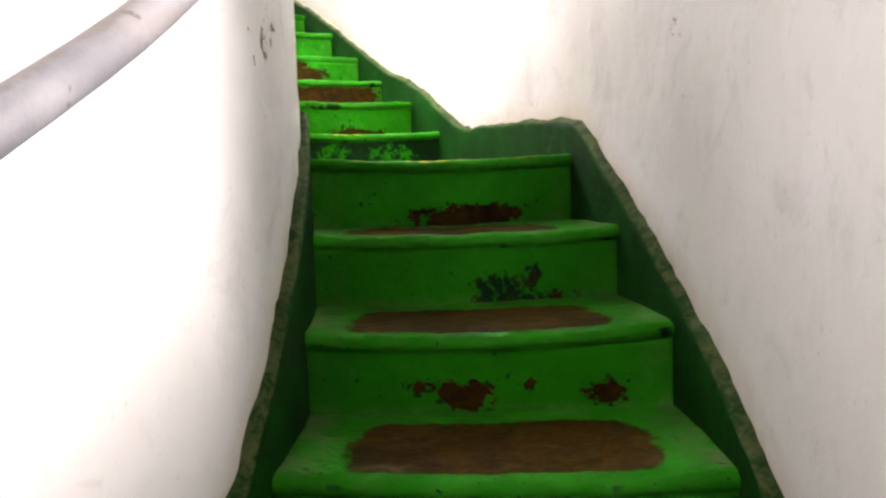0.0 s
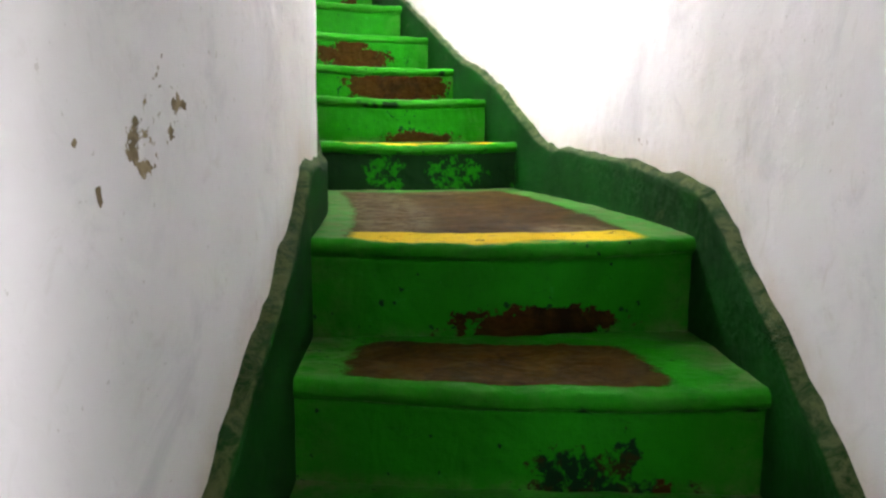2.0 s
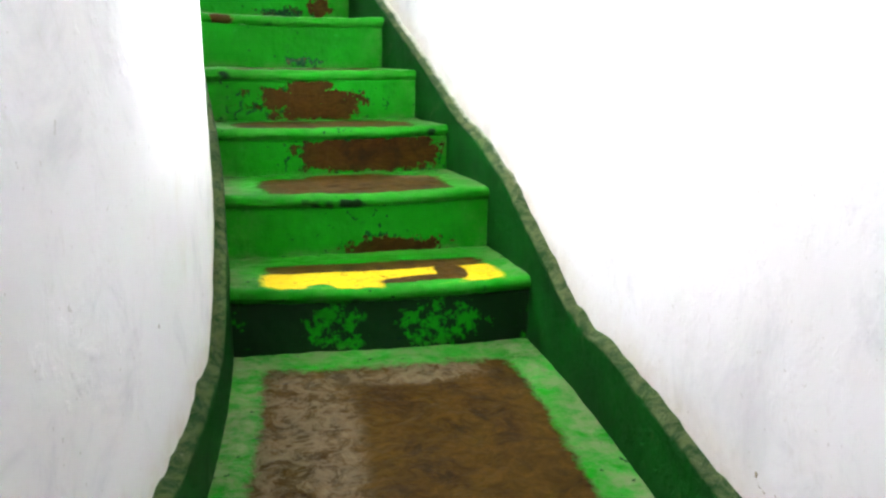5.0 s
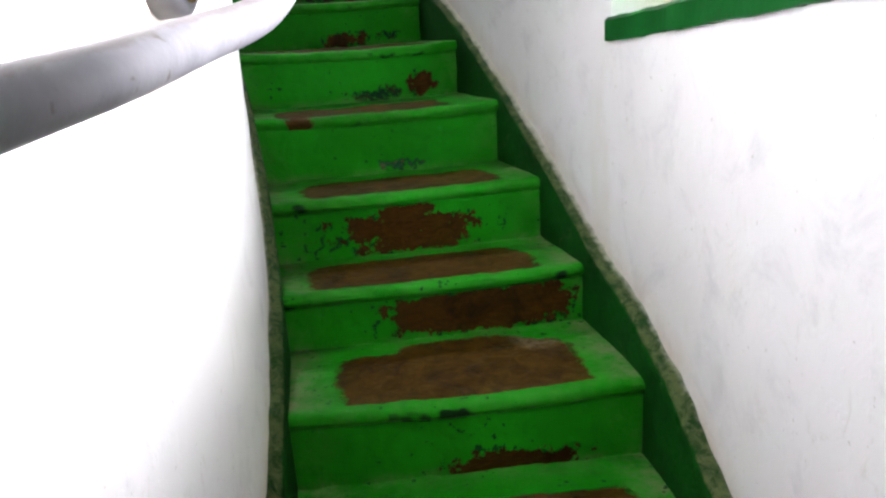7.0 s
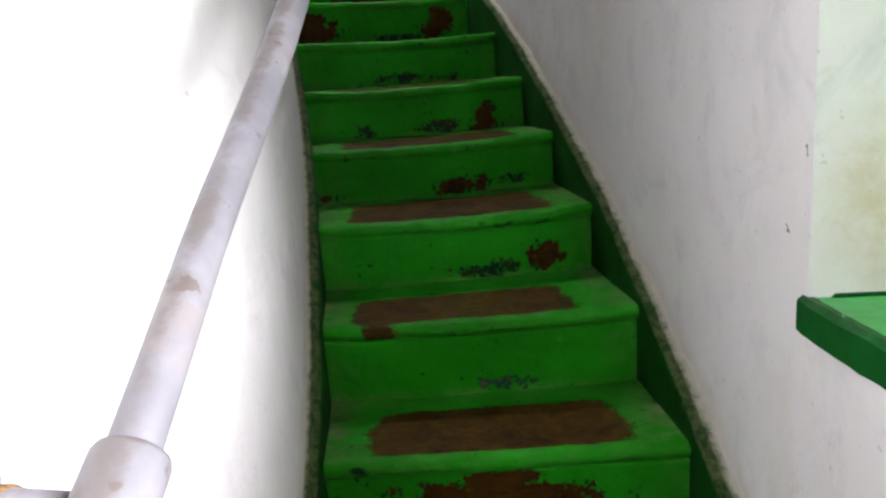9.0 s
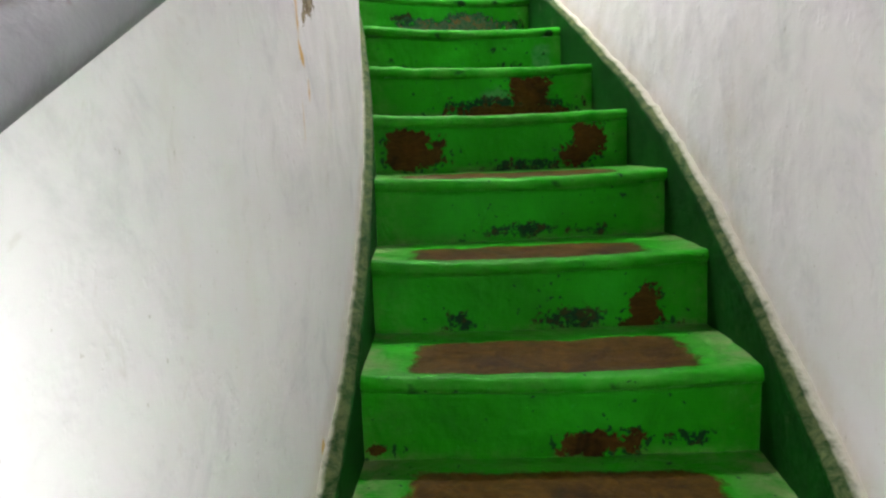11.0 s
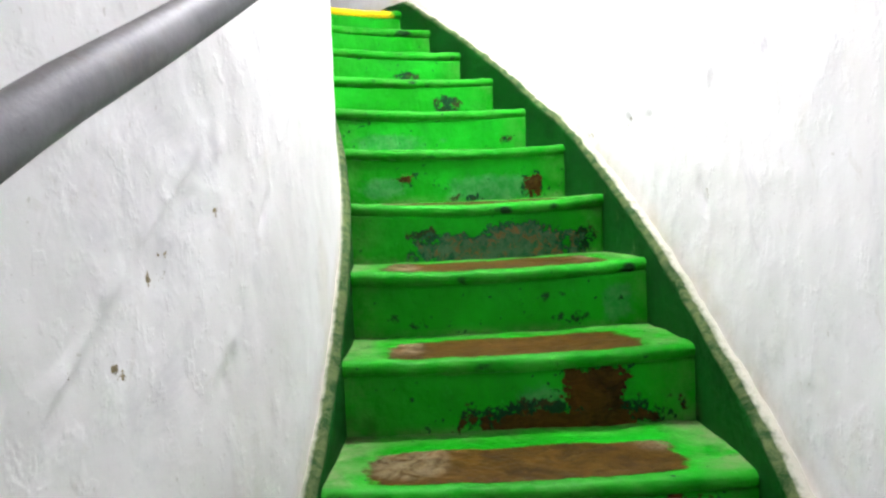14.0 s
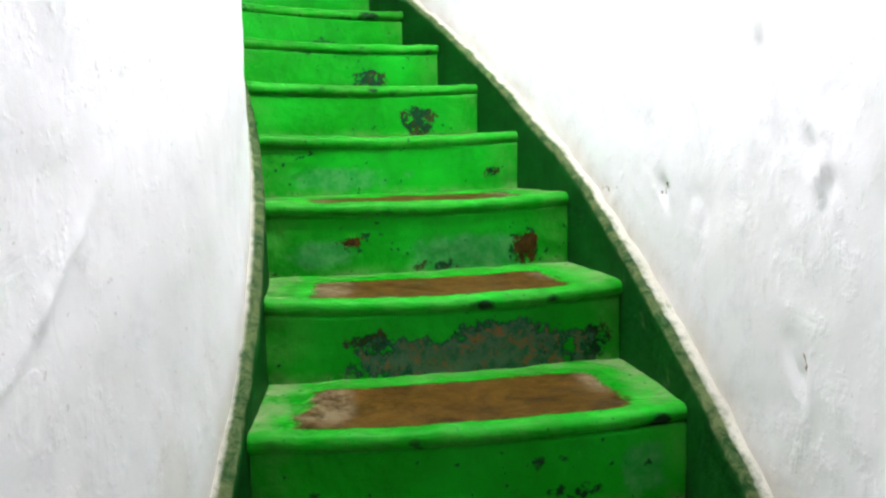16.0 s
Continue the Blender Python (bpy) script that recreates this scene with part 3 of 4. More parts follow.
def build_curb(name, outer, label):
    step = 0.22
    nb = int((END - START) / step) + 1
    verts, rim, lime, n = [], [], [], 0
    for i in range(nb):
        b = START + i * step
        top = curb_top(b, outer)
        low = pitch_line(b) - 0.5
        face, wall = (r_out(b), wall_radius(b, True) + 0.05) if outer else (r_in(b), wall_radius(b, False) - 0.05)
        sgn = 1 if outer else -1
        q = at(b, face, top)
        rough = 0.009 if outer or b > 17 else 0.015
        j1, j2 = rough * noise.noise(q * 13), rough * noise.noise(q * 19 + Vector((5, 0, 0)))
        row = [(face, low, 0), (face + sgn * 0.001, low + 0.3, 0)]
        row += [(face + sgn * (0.002 + 0.0015 * noise.noise(at(b, 6, top - d) * 9)), top - d, max(0.0, 0.3 - d * 3)) for d in (0.13, 0.09, 0.055, 0.028, 0.012)]
        row += [(face + sgn * (0.006 + j1 * 0.5), top - 0.004, 0.75), (face + sgn * 0.014, top + j1 * 0.6, 0.95),
                (face + sgn * 0.025, top + 0.004 + j2 * 0.8, 1.0), (wall_radius(b, outer) + sgn * 0.002, top + 0.006 + j2, 1.0), (wall, top + 0.008, 1.0), (wall, low, 0)]
        n = len(row)
        for j, (r, z, m) in enumerate(row):
            verts.append(at(b, r, z))
            rim.append(m)
            lime.append((0.0, 0.6, 1.0, 1.0, 0.0)[max(0, j - n + 5)] * min(1.0, max(0.1, (b - 8) / 22)) * (1.0 if outer else 0.85))
    faces = grid_faces(nb, n, flip=not outer)
    faces += [tuple(range(n)), tuple(range((nb - 1) * n, nb * n))]
    ob = mesh_object(name, verts, faces, CURB, None, at(20, 6.3 if outer else 5.5, 0.3), {"rim": rim, "lime": lime})
    return tagged(ob, label, "curb", kind="structure")


# ---- walls ----
# flaked, rusty and damp places: wall, kind, bearing, height, half widths in metres, lean
LOW_FLAKES = [
    (False, "speck", -2.35, 0.945, 0.05, 0.034, 0.2), (False, "speck", -2.15, 1.005, 0.01, 0.045, 0.6), (False, "speck", -1.75, 0.99, 0.02, 0.03, 0.2), (False, "flake", -2.65, 0.95, 0.014, 0.026, 0.2),
    (False, "flake", -1.85, 0.957, 0.008, 0.01, 0.0), (False, "flake", -3.0, 0.937, 0.009, 0.006, 0.4), (False, "flake", -1.5, 0.988, 0.004, 0.007, 0.2), (False, "flake", -2.5, 0.925, 0.018, 0.008, 0.2),
    (False, "flake", -2.3, 0.998, 0.004, 0.022, 0.7), (False, "flake", -1.75, 0.99, 0.005, 0.014, 0.3), (False, "flake", -3.3, 0.902, 0.006, 0.014, -0.2), (False, "flake", -3.55, 0.945, 0.008, 0.007, 0.0),
    (False, "flake", -0.8, 1.055, 0.005, 0.006, 0.0), (False, "flake", 11.26, 1.112, 0.006, 0.012, -0.5),
]
HIGH_FLAKES = [
    (False, "speck", 41.9, 2.985, 0.018, 0.016, 0.0), (False, "speck", 43.0, 3.09, 0.014, 0.022, 0.6), (False, "speck", 44.7, 3.15, 0.012, 0.018, 0.3), (False, "flake", 39.15, 2.857, 0.034, 0.032, 0.7),
    (False, "flake", 37.4, 2.763, 0.04, 0.036, 0.7), (False, "flake", 36.85, 2.722, 0.006, 0.02, 0.3), (False, "flake", 42.63, 3.08, 0.007, 0.014, 0.3), (False, "flake", 42.8, 3.1, 0.004, 0.01, 0.3),
    (False, "flake", 41.0, 3.004, 0.004, 0.008, 0.0), (False, "flake", 41.75, 2.99, 0.005, 0.016, -0.5),
]
STAINS = [
    (False, "rust", 36.4, 2.73, 0.006, 0.07, 0.0), (False, "rust", 36.5, 2.665, 0.012, 0.02, -0.8), (False, "rust", 36.95, 2.61, 0.006, 0.03, 0.0), (False, "rust", 37.15, 2.95, 0.008, 0.03, 0.0),
    (False, "rust", 36.4, 2.56, 0.005, 0.07, 0.0), (False, "rust", 17.44, 0.895, 0.012, 0.02, 0.0), (False, "rust", 36.47, 1.99, 0.014, 0.02, 0.0), (False, "damp", 17.5, 1.86, 0.11, 0.12, 0.0),
    (False, "damp", 17.4, 1.7, 0.03, 0.14, 0.1),
]
INNER_RELIEF = [
    (False, "ridge", 42.2, 3.11, 0.013, 0.06, 1.45), (False, "ridge", 43.6, 3.2, 0.014, 0.05, 1.3), (False, "ridge", 41.2, 3.03, 0.01, 0.05, 1.4), (False, "ridge", 43.6, 2.99, 0.01, 0.04, 1.0),
    (False, "ridge", 44.9, 3.24, 0.02, 0.015, 0.4), (False, "ridge", 49.3, 3.36, 0.012, 0.1, 1.2), (False, "crater", 47.0, 3.15, 0.01, 0.08, 0.9), (False, "crater", 45.0, 2.95, 0.02, 0.05, 0.6),
]
OUTER_MARKS = [
    (True, "speck", -0.3, 1.0, 0.03, 0.03, -0.6), (True, "speck", 9.4, 0.95, 0.05, 0.012, 0.0), (True, "speck", 60.1, 3.39, 0.05, 0.012, 0.0), (True, "speck", 57.4, 3.4, 0.02, 0.02, 0.0),
    (True, "flake", 25.05, 2.03, 0.004, 0.02, 0.0), (True, "flake", 25.05, 2.12, 0.004, 0.022, 0.0), (True, "flake", 25.6, 1.99, 0.008, 0.008, 0.0), (True, "crater", 52.0, 3.454, 0.035, 0.06, 0.3),
    (True, "crater", 53.7, 3.64, 0.05, 0.04, 0.0), (True, "crater", 49.6, 3.43, 0.05, 0.03, -0.5), (True, "ridge", 49.2, 3.4, 0.012, 0.035, -1.5), (True, "ridge", 51.7, 3.44, 0.02, 0.014, 0.0),
    (True, "crater", 57.3, 3.39, 0.05, 0.03, 0.0), (True, "crater", 52.5, 3.15, 0.02, 0.05, 0.4), (True, "crater", 55.8, 3.36, 0.03, 0.04, 0.4), (True, "flake", 52.25, 3.156, 0.006, 0.02, 0.0),
    (True, "flake", -0.6, 0.97, 0.006, 0.01, -0.5),
]
MARKS = LOW_FLAKES + HIGH_FLAKES + STAINS + INNER_RELIEF + OUTER_MARKS


def mark_value(kind, near, b, z, r):
    best = 0.0
    for o, c, mb, mz, hx, hy, lean in near:
        if c == kind:
            dx, dz = radians(b - mb) * r, z - mz
            dx -= lean * dz
            if abs(dx) < 2 * hx and abs(dz) < 2 * hy:
                d = math.hypot(dx / hx, dz / hy)
                best = max(best, min(1.0, max(0.0, 1.5 - d)))
    return best


def plaster_grid(verts, faces, fields, outer, b0, b1, low, high, step=0.11, dz=0.0125, calm=()):
    """A patch of lumpy plaster between two bearings and two height lines."""
    nb = max(2, int((b1 - b0) / step) + 1)
    nz = max(2, int(max(high(b0) - low(b0), high(b1) - low(b1)) / dz) + 1)
    base = len(verts)
    for i in range(nb):
        b = b0 + (b1 - b0) * i / (nb - 1)
        r = wall_radius(b, outer)
        near = [m for m in MARKS if m[0] == outer and abs(radians(b - m[2])) * r < 2 * m[4] + abs(m[6]) * 2 * m[5] + 0.01]
        foot_line = curb_top(b, outer)
        for j in range(nz):
            z = low(b) + (high(b) - low(b)) * j / (nz - 1)
            p = at(b, r, z)
            still = min([1.0] + [abs(b - c) / 1.2 for c in calm])
            flake = max(mark_value("flake", near, b, z, r), 0.5 * min(1.0, 1.4 * mark_value("speck", near, b, z, r)))
            old = min(1.0, max(0.0, (b - 34) / 8))
            d = (0.005 * noise.noise(p * 2.6) + 0.003 * noise.noise(p * 6.5) + (0.0017 + 0.0006 * old) * noise.noise(p * 15) + 0.0004 * old * noise.noise(p * 29)) * still
            s = radians(b) * r
            stroke = noise.noise(Vector((s * 4.0 + z * 3.4, (z * 0.76 - s * 0.64) * 21, 3.0 if outer else 0.0)))
            d += (-0.0012 if outer else 0.0022) * old * min(1.0, max(0.0, stroke - 0.3) * 5) * max(0.0, 0.6 + noise.noise(p * 3.1)) * still
            pit = mark_value("crater", near, b, z, r)
            d += (1 if outer else -1) * (0.003 * min(1.0, flake) + pit * (0.003 + 0.012 * noise.noise(p * 22) + 0.007 * noise.noise(p * 45)) - 0.0055 * mark_value("ridge", near, b, z, r) * max(0.0, 0.6 + 1.1 * noise.noise(p * 32)))
            verts.append(at(b, r + d, z))
            fields["flake"].append(flake)
            fields["rust"].append(mark_value("rust", near, b, z, r))
            foot = max(0.0, 1 - max(0.0, z - foot_line) / 0.09) * 0.55
            fields["damp"].append(max(foot, mark_value("damp", near, b, z, r)))
    faces += grid_faces(nb, nz, base, flip=not outer)


def back_sheet(verts, faces, fields, outer, r, b0, b1, low, high):
    nb = max(2, int((b1 - b0) / 2) + 1)
    base = len(verts)
    for i in range(nb):
        b = b0 + (b1 - b0) * i / (nb - 1)
        for z in (low(b), high(b)):
            verts.append(at(b, r, z))
            for c in fields:
                fields[c].append(0.0)
    faces += grid_faces(nb, 2, base, flip=outer)


def lid(verts, faces, fields, points):
    base = len(verts)
    for p in points:
        verts.append(p)
        for c in fields:
            fields[c].append(0.0)
    faces.append(tuple(range(base, base + len(points))))


HEAD = 2.5
THICK = 1.0


def wall_low(b):
    return pitch_line(b) - 0.35


def wall_high(b):
    return soft_line(b) + HEAD + 0.1


def build_walls():
    verts, faces, fields = [], [], {"flake": [], "rust": [], "damp": []}
    plaster_grid(verts, faces, fields, False, START, END, wall_low, wall_high)
    back_sheet(verts, faces, fields, False, 5.0, START, END, wall_low, wall_high)
    for b in (START, END):
        lid(verts, faces, fields, [at(b, 5.0, wall_low(b)), at(b, wall_radius(b, False), wall_low(b)), at(b, wall_radius(b, False), wall_high(b)), at(b, 5.0, wall_high(b))])
    ob = mesh_object("wall_inner", verts, faces, PLASTER, None, at(30, 5.4, 1.0), fields)
    tagged(ob, "lumpy white limewashed inner wall of a round tower", "wall", kind="structure")

    verts, faces, fields = [], [], {"flake": [], "rust": [], "damp": []}
    (a0, a1, az0, az1, *_), (c0, c1, cz0, cz1, *_) = WINDOWS
    calm = (a0, a1, c0, c1)
    for b0, b1 in ((START, c0), (c1, a0), (a1, END)):
        plaster_grid(verts, faces, fields, True, b0, b1, wall_low, wall_high, calm=calm)
        back_sheet(verts, faces, fields, True, 6.4 + THICK, b0, b1, wall_low, wall_high)
    for b0, b1, z0, z1 in ((a0, a1, az0, az1), (c0, c1, cz0, cz1)):
        plaster_grid(verts, faces, fields, True, b0, b1, wall_low, lambda b, z0=z0: z0 + (sill_rise(b) if z0 == az0 else 0.0), calm=calm)
        plaster_grid(verts, faces, fields, True, b0, b1, lambda b, z1=z1: z1, wall_high, calm=calm)
        back_sheet(verts, faces, fields, True, 6.4 + THICK, b0, b1, wall_low, lambda b, z0=z0: z0)
        back_sheet(verts, faces, fields, True, 6.4 + THICK, b0, b1, lambda b, z1=z1: z1, wall_high)
        # reveals, sill bed and head, finely divided so that the damp stain shows
        for b, flip in ((b0, False), (b1, True)):
            base, nr, nz = len(verts), 24, 46
            for i in range(nr):
                for j in range(nz):
                    r = wall_radius(b, True) + (6.4 + THICK - wall_radius(b, True)) * i / (nr - 1)
                    z = z0 + (z1 - z0) * j / (nz - 1)
                    p = at(b, r, z)
                    verts.append(at(b + (0.08 * noise.noise(p * 5) if 0 < i < nr - 1 else 0), r, z))
                    fields["flake"].append(0.0)
                    fields["rust"].append(0.0)
                    dd = math.hypot((r - wall_radius(b, True) - 0.17) / 0.12, (z - z0 - 0.16) / 0.13)
                    fields["damp"].append(max(0.05, min(1.0, 1.6 - dd)) if b == a1 else 0.0)
            faces.extend(grid_faces(nr, nz, base, flip))
        base, nr = len(verts), 12
        for i in range(nr):
            b = b0 + GLASS_WIDTH + (b1 - b0 - GLASS_WIDTH) * i / (nr - 1)
            for r, z in ((7.39, z0), (GLAZED - 0.06, z0), (GLAZED - 0.06, z1), (7.39, z1)):
                verts.append(at(b, r, z))
                for c in fields:
                    fields[c].append(0.0)
        faces.extend(grid_faces(nr, 4, base, True))
        faces.append(tuple(range(base, base + 4)))
        for z, flip in ((z0, False), (z1, True)):
            base, nb = len(verts), 14
            for i in range(nb):
                b = b0 + (b1 - b0) * i / (nb - 1)
                for r in (wall_radius(b, True), 6.4 + THICK):
                    verts.append(at(b, r, z))
                    for c in fields:
                        fields[c].append(0.0)
            faces.extend(grid_faces(nb, 2, base, flip))
    for b in (START, END):
        lid(verts, faces, fields, [at(b, 7.4, wall_low(b)), at(b, wall_radius(b, True), wall_low(b)), at(b, wall_radius(b, True), wall_high(b)), at(b, 7.4, wall_high(b))])
    ob = mesh_object("wall_outer", verts, faces, PLASTER, None, at(30, 6.4, 1.0), fields)
    tagged(ob, "lumpy white limewashed outer wall of a round tower", "wall", kind="structure")

    # end walls and ceiling close the place; two are darkened against bounced light
    for name, b in (("wall_bottom", START - 0.15), ("wall_top", END + 0.15)):
        bm = bmesh.new()
        lo, hi = pitch_line(b) - 0.5, pitch_line(b) + HEAD + 0.4
        corners = [at(b + s, r, z) for s in (-1.2, 0.0) for r, z in ((5.0, lo), (7.4, lo), (7.4, hi), (5.0, hi))] if b < 0 else \
                  [at(b + s, r, z) for s in (0.0, 1.2) for r, z in ((5.0, lo), (7.4, lo), (7.4, hi), (5.0, hi))]
        vs = [bm.verts.new(c) for c in corners]
        for f in ((0, 1, 2, 3), (7, 6, 5, 4), (0, 4, 5, 1), (1, 5, 6, 2), (2, 6, 7, 3), (3, 7, 4, 0)):
            bm.faces.new([vs[i] for i in f])
        bmesh.ops.recalc_face_normals(bm, faces=bm.faces)
        tagged(part(name, bm, BOUNCE_CUT if b < 0 else PLASTER, None), "plain unseen end wall below the stair, darkened to cut bounced light" if b < 0 else "plain white plastered end wall", "wall", kind="structure")
    verts, faces = [], []
    nb = 160
    for i in range(nb):
        b = START - 0.1 + (END - START + 0.2) * i / (nb - 1)
        z = soft_line(b) + HEAD
        verts += [at(b, 5.2, z), at(b, 7.3, z), at(b, 7.3, z + 0.2), at(b, 5.2, z + 0.2)]
    faces = grid_faces(nb, 4, flip=True) + [(4 * i, 4 * i + 3, 4 * i + 7, 4 * i + 4)[::-1] for i in range(nb - 1)] + [(0, 1, 2, 3), tuple(4 * nb - v for v in (1, 2, 3, 4))]
    ob = mesh_object("ceiling", verts, faces, BOUNCE_CUT, None, at(30, 6, 3))
    tagged(ob, "unseen sloping ceiling over the stair, darkened to cut bounced light", "ceiling", kind="structure")


def sill_rise(b):
    """The old sill is not level along the wall."""
    return max(0.0, 24.86 - b) * 0.0068


def ring_block(bm, b0, b1, r0, r1, z0, z1, nb=24, wobble=0.0, lift=None):
    rows = []
    for i in range(nb):
        b = b0 + (b1 - b0) * i / (nb - 1)
        f0 = r0(b) if callable(r0) else r0
        w = wobble * noise.noise(at(b, 6.3, z0) * 9)
        up = lift(b) if lift else 0.0
        rows.append([bm.verts.new(at(b, r, z + up)) for r, z in ((f0 + w, z0 + w), (f0 + w, z1 - 0.008), (f0 + 0.008 + w, z1), (r1, z1), (r1, z0))])
    for a, c in zip(rows, rows[1:]):
        for j in range(5):
            bm.faces.new((a[j], c[j], c[(j + 1) % 5], a[(j + 1) % 5]))
    bm.faces.new(rows[0])
    bm.faces.new(rows[-1][::-1])
    bmesh.ops.recalc_face_normals(bm, faces=bm.faces)


def build_window(name, spec):
    b0, b1, z0, z1 = spec[:4]
    win = empty(name, at((b0 + b1) / 2, 6.8, z0))
    inv = Matrix.Translation(-win.location)
    tagged(win, "white wooden window in a deep reveal with green sill", "window", kind="structure")

    def add(n, bm, mat, label=""):
        bmesh.ops.transform(bm, matrix=inv, verts=bm.verts)
        return part(n, bm, mat, win, label)

    bm = bmesh.new()
    ring_block(bm, b0 + 0.02, b1 + 0.1, lambda b: wall_radius(b, True) - 0.008, GLAZED - 0.03, z0 - 0.03, z0 + 0.02, 40, 0.004, sill_rise if name == "window_1" else None)
    add("window_sill", bm, SILL, "chipped green painted window sill, window light put into its colour")
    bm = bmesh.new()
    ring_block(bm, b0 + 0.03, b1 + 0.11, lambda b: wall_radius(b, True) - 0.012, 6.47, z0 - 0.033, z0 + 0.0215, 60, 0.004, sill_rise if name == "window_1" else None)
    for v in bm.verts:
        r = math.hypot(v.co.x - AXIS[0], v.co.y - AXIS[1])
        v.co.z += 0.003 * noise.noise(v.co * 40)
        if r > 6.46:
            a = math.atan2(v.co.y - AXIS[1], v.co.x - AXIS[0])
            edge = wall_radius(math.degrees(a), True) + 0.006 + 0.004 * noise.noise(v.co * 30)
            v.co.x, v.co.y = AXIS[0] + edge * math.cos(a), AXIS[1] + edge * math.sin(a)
    # front edge takes a darker green than the sill top
    add("sill_edge", bm, CURB_FACE, "dark green edge of the sill, darker than its top")
    bm = bmesh.new()
    ring_block(bm, b1 - 0.05, b1 + 0.02, lambda b: wall_radius(b, True) + 0.03, GLAZED - 0.07, z0 + 0.018, z0 + 0.026, 3)
    add("sill_upstand", bm, CURB_FACE)
    w1 = b0 + GLASS_WIDTH
    for n, lo, hi in (("window_frame", z0 + 0.02, z0 + 0.07), ("window_frame", z1 - 0.06, z1)):
        bm = bmesh.new()
        ring_block(bm, b0, w1, GLAZED - 0.03, GLAZED + 0.03, lo, hi)
        add(n, bm, WOOD)
    for c in (b0 + 0.25, (b0 + w1) / 2, w1 - 0.25):
        bm = bmesh.new()
        ring_block(bm, c - 0.25, c + 0.25, GLAZED - 0.028, GLAZED + 0.028, z0 + 0.07, z1 - 0.06, 3)
        add("window_frame", bm, WOOD)
    for c0, c1 in ((b0 + 0.5, (b0 + w1) / 2 - 0.25), ((b0 + w1) / 2 + 0.25, w1 - 0.5)):
        bm = bmesh.new()
        ring_block(bm, c0, c1, GLAZED - 0.003, GLAZED + 0.003, z0 + 0.07, z1 - 0.06, 3)
        pane = add("pane", bm, GLASS)
        pane.visible_shadow = False


# ---- handrail: painted pipe on wall brackets ----
RAIL_R = 0.0188
BRACKETS = [-16.0, 17.75, 37.2, 58.0, 76.0]


def rail_height(b):
    return float(np.interp(b, [-34, -10.5, -5.5, 3.0, 8.0, 10.8, 12.3, 13.1, 15.0, 16.0, 17.2, 19.8, 26.0, 33.0, 40.0, 77.0, 84.0, 100.0],
                           [pitch_line(-34) + .975, pitch_line(-10.5) + .955, pitch_line(-5.5) + 1.0, pitch_line(3) + 1.02, 1.845, 1.875, 1.888, 1.9, 1.918, 1.936, 1.968, 2.14,
                            2.514, 2.895, 3.292, level(23) + 1.16, level(23) + 1.2, level(23) + 1.2]))


def rail_point(b):
    z = sum(rail_height(b + d) for d in (-0.6, -0.3, 0, 0.3, 0.6)) / 5 - float(np.interp(b, [38.5, 42, 50, 60], [0.0, 0.028, 0.055, 0.065]))
    return at(b, r_in(b) + float(np.interp(b, [9, 13, 17, 20], [0.12, 0.135, 0.145, 0.13])), z)


def tube(bm, points, radius, sides=20, capped=True):
    rings = []
    for i, p in enumerate(points):
        t = (points[min(i + 1, len(points) - 1)] - points[max(i - 1, 0)]).normalized()
        a = t.cross(Vector((0, 0, 1))) if abs(t.z) < 0.95 else t.cross(Vector((1, 0, 0)))
        a.normalize()
        c = t.cross(a)
        rr = radius[i] if isinstance(radius, (list, tuple)) else radius
        rings.append([bm.verts.new(p + rr * (math.cos(2 * math.pi * j / sides) * a + math.sin(2 * math.pi * j / sides) * c)) for j in range(sides)])
    for a, c in zip(rings, rings[1:]):
        for j in range(sides):
            bm.faces.new((a[j], a[(j + 1) % sides], c[(j + 1) % sides], c[j])).smooth = True
    if capped:
        bm.faces.new(rings[0][::-1])
        bm.faces.new(rings[-1])
    bmesh.ops.recalc_face_normals(bm, faces=bm.faces)


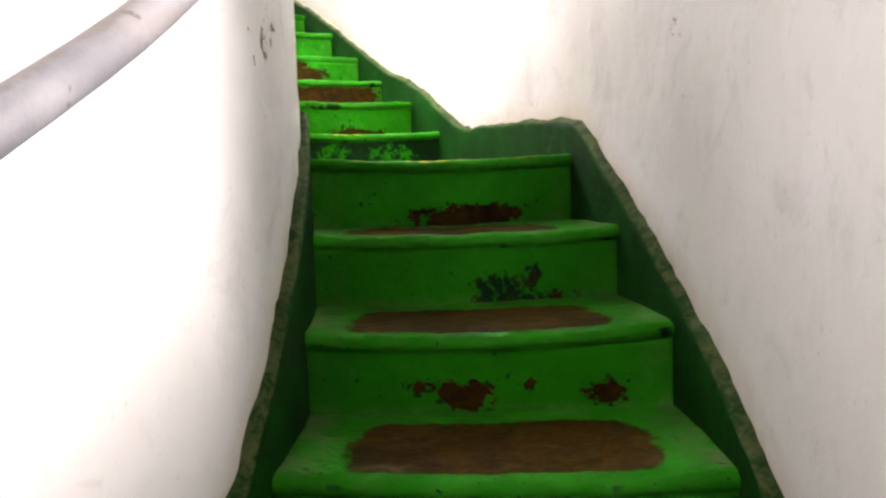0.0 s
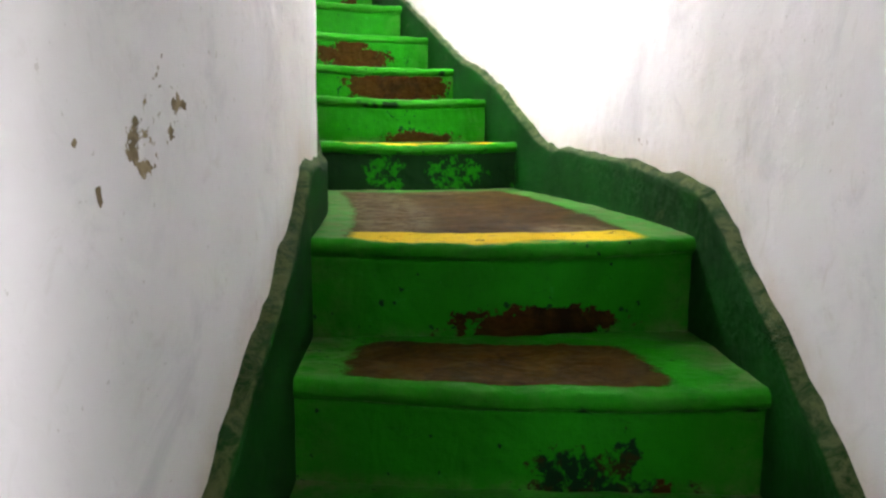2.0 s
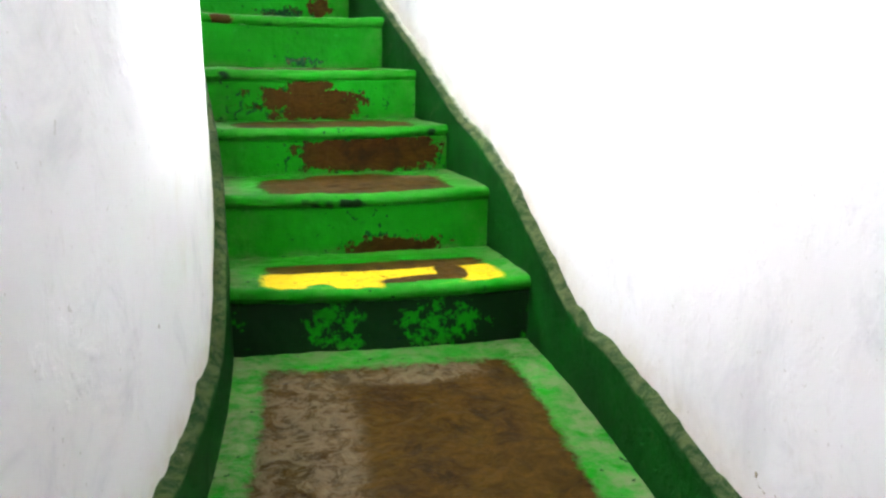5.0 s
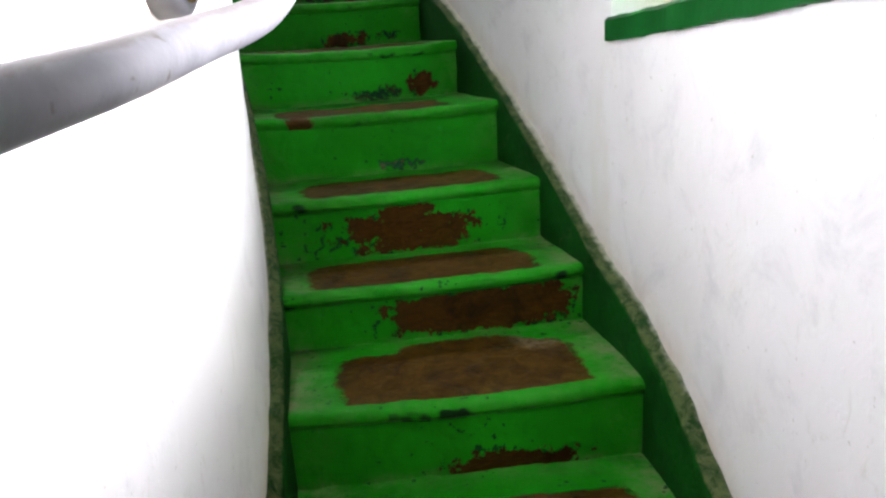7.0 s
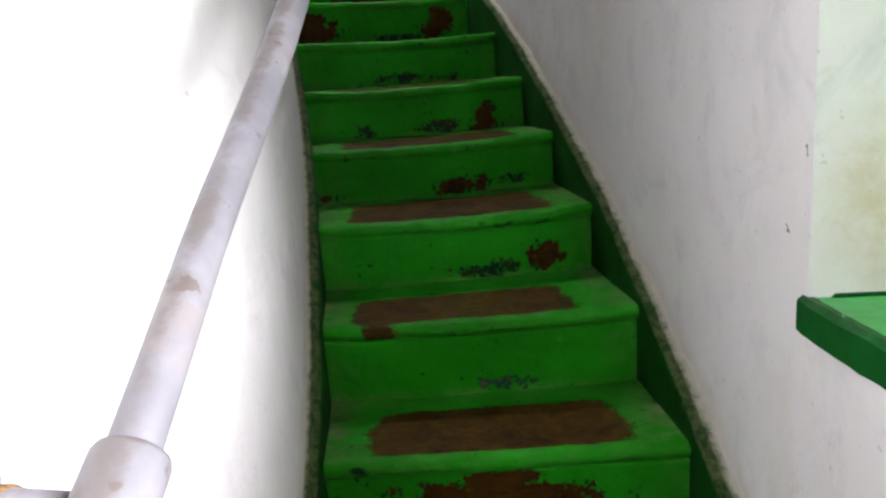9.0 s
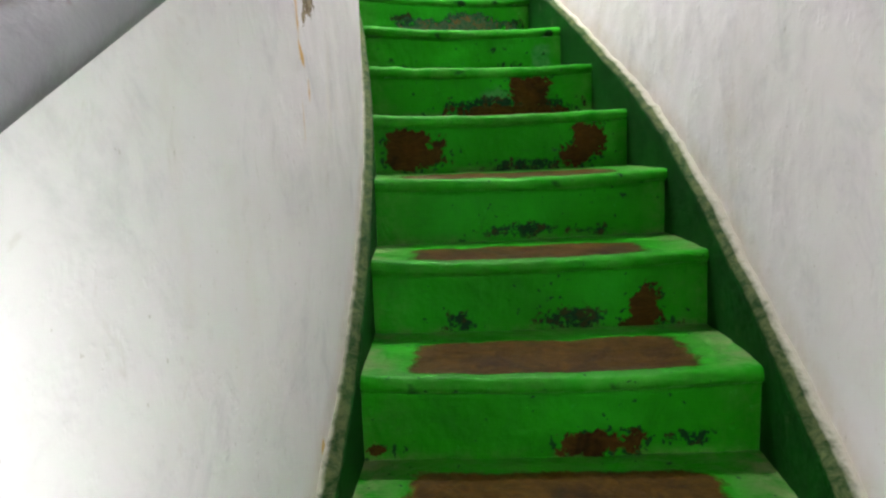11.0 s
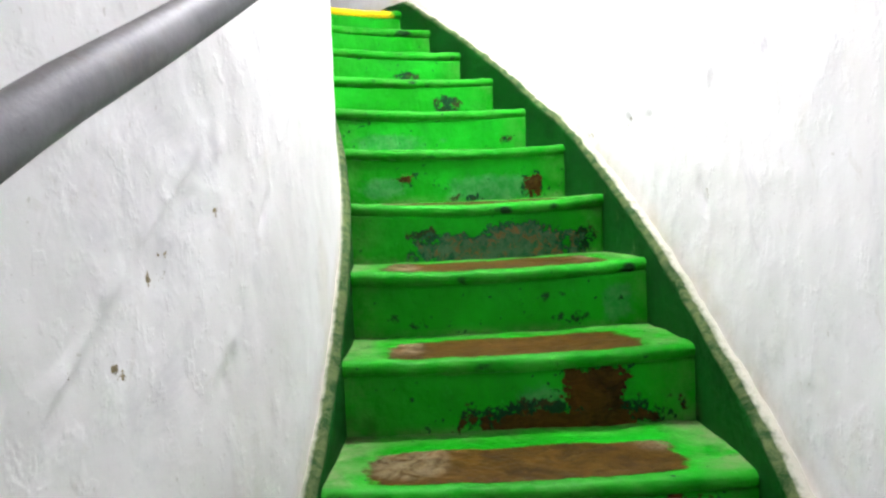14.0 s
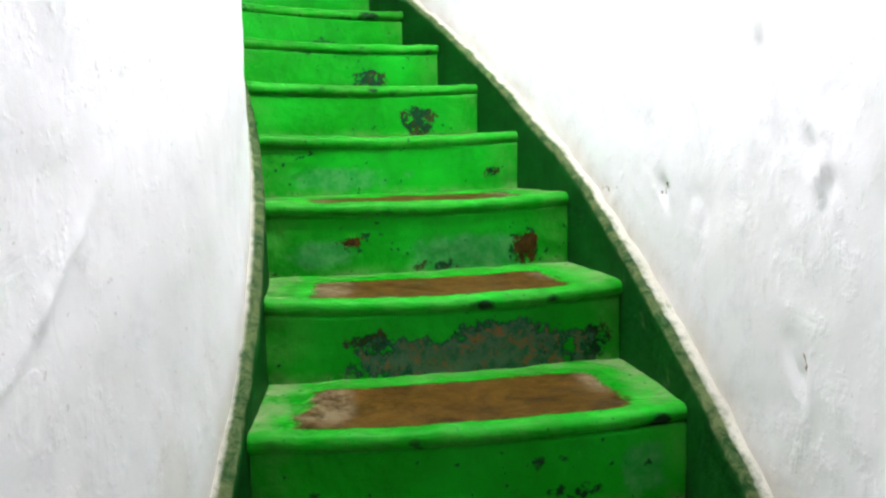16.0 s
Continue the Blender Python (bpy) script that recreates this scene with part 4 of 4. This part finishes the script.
def build_rail():
    rail = empty("handrail", at(BRACKETS[1], r_in(BRACKETS[1]), level(4)))
    tagged(rail, "grey painted metal pipe handrail with rusty wall brackets", "handrail")
    inv = Matrix.Translation(-rail.location)

    def add(n, bm, mat, parent=rail, label=""):
        if parent is rail:
            bmesh.ops.transform(bm, matrix=inv, verts=bm.verts)
        else:
            bmesh.ops.transform(bm, matrix=Matrix.Translation(-parent_origin(parent)), verts=bm.verts)
        return part(n, bm, mat, parent, label)

    stops = [START + 0.5] + BRACKETS + [END - 0.5]
    for s, e in zip(stops, stops[1:]):
        bm = bmesh.new()
        m = max(6, int((e - s) / 0.5))
        tube(bm, [rail_point(s + (e - s) * i / m) for i in range(m + 1)], RAIL_R)
        add("pipe", bm, PIPE)
    for b in BRACKETS:
        c = rail_point(b)
        t = (rail_point(b + 0.3) - rail_point(b - 0.3)).normalized()
        out = Vector((math.cos(radians(b)), math.sin(radians(b)), 0))
        wall = at(b, wall_radius(b, False), c.z)
        bm = bmesh.new()
        tube(bm, [c - t * 0.052, c - t * 0.05, c - t * 0.045, c + t * 0.045, c + t * 0.05, c + t * 0.052], [0.02, 0.0255, 0.0275, 0.0275, 0.0255, 0.02], 24)
        add("tee_fitting", bm, PIPE)
        bm = bmesh.new()
        tube(bm, [c - t * v for v in (0.061, 0.06, 0.053, 0.052)], [RAIL_R, RAIL_R + 0.0045, RAIL_R + 0.0045, RAIL_R], 24)
        add("seam_ring", bm, SEAM, rail, "dark open joint below the fitting")
        bm = bmesh.new()
        tube(bm, [wall + out * 0.03, wall + out * 0.06, wall + out * 0.072, wall + out * 0.076, c], [0.036, 0.035, 0.031, 0.0215, 0.0205], 24)
        add("stub", bm, PIPE)
        bm = bmesh.new()
        tube(bm, [wall + out * v for v in (0.094, 0.096, 0.102, 0.104)], [0.021, 0.0232, 0.0232, 0.021], 20)
        add("rust_ring", bm, RUST, rail, "rusted joint on the bracket")
        bm = bmesh.new()
        tube(bm, [wall + out * v for v in (-0.03, 0.03, 0.037, 0.041)], [0.073, 0.07, 0.067, 0.06], 36)
        flange = add("flange", bm, PIPE)
        bm = bmesh.new()
        tube(bm, [wall + out * v for v in (0.038, 0.043, 0.046, 0.05, 0.055)], [0.053, 0.052, 0.048, 0.04, 0.03], 40)
        for v in bm.verts:
            v.co += Vector((noise.noise(v.co * 60), noise.noise(v.co * 60 + Vector((9, 0, 0))), noise.noise(v.co * 60 + Vector((0, 9, 0))))) * 0.004
        add("rusted_collar", bm, RUST, flange, "orange rust bursting through the grey paint")
    return rail


def build_lamp():
    b, r, z = CEILING_LAMP
    lampob = empty("ceiling_lamp", at(b, r, soft_line(b) + HEAD))
    tagged(lampob, "round opal ceiling lamp that lights the upper flight", "lamp")
    bm = bmesh.new()
    tube(bm, [Vector((0, 0, 0.02)), Vector((0, 0, -0.03)), Vector((0, 0, -0.035))], [0.13, 0.13, 0.12], 32)
    part("base", bm, PIPE, lampob)
    bm = bmesh.new()
    tube(bm, [Vector((0, 0, -0.03 - 0.06 * math.sin(a))) for a in (0, 0.4, 0.8, 1.2, 1.5)], [0.11 * math.cos(a) for a in (0, 0.4, 0.8, 1.2, 1.5)], 32)
    part("diffuser", bm, OPAL, lampob)


build_stairs()
build_curb("curb_outer", True, "dark green painted curb along the outer wall, edge crumbling")
build_curb("curb_inner", False, "dark green painted curb along the inner wall, edge crumbling")
build_walls()
build_window("window_1", WINDOWS[0])
build_window("window_2", WINDOWS[1])
build_rail()
build_lamp()
bm = bmesh.new()
bmesh.ops.create_grid(bm, x_segments=8, y_segments=8, size=1500)
bmesh.ops.transform(bm, matrix=Matrix.Translation((0, 0, -3.0)), verts=bm.verts)
tagged(part("ground", bm, TOWER, None), "plain pale ground outside the tower", "ground", kind="structure")
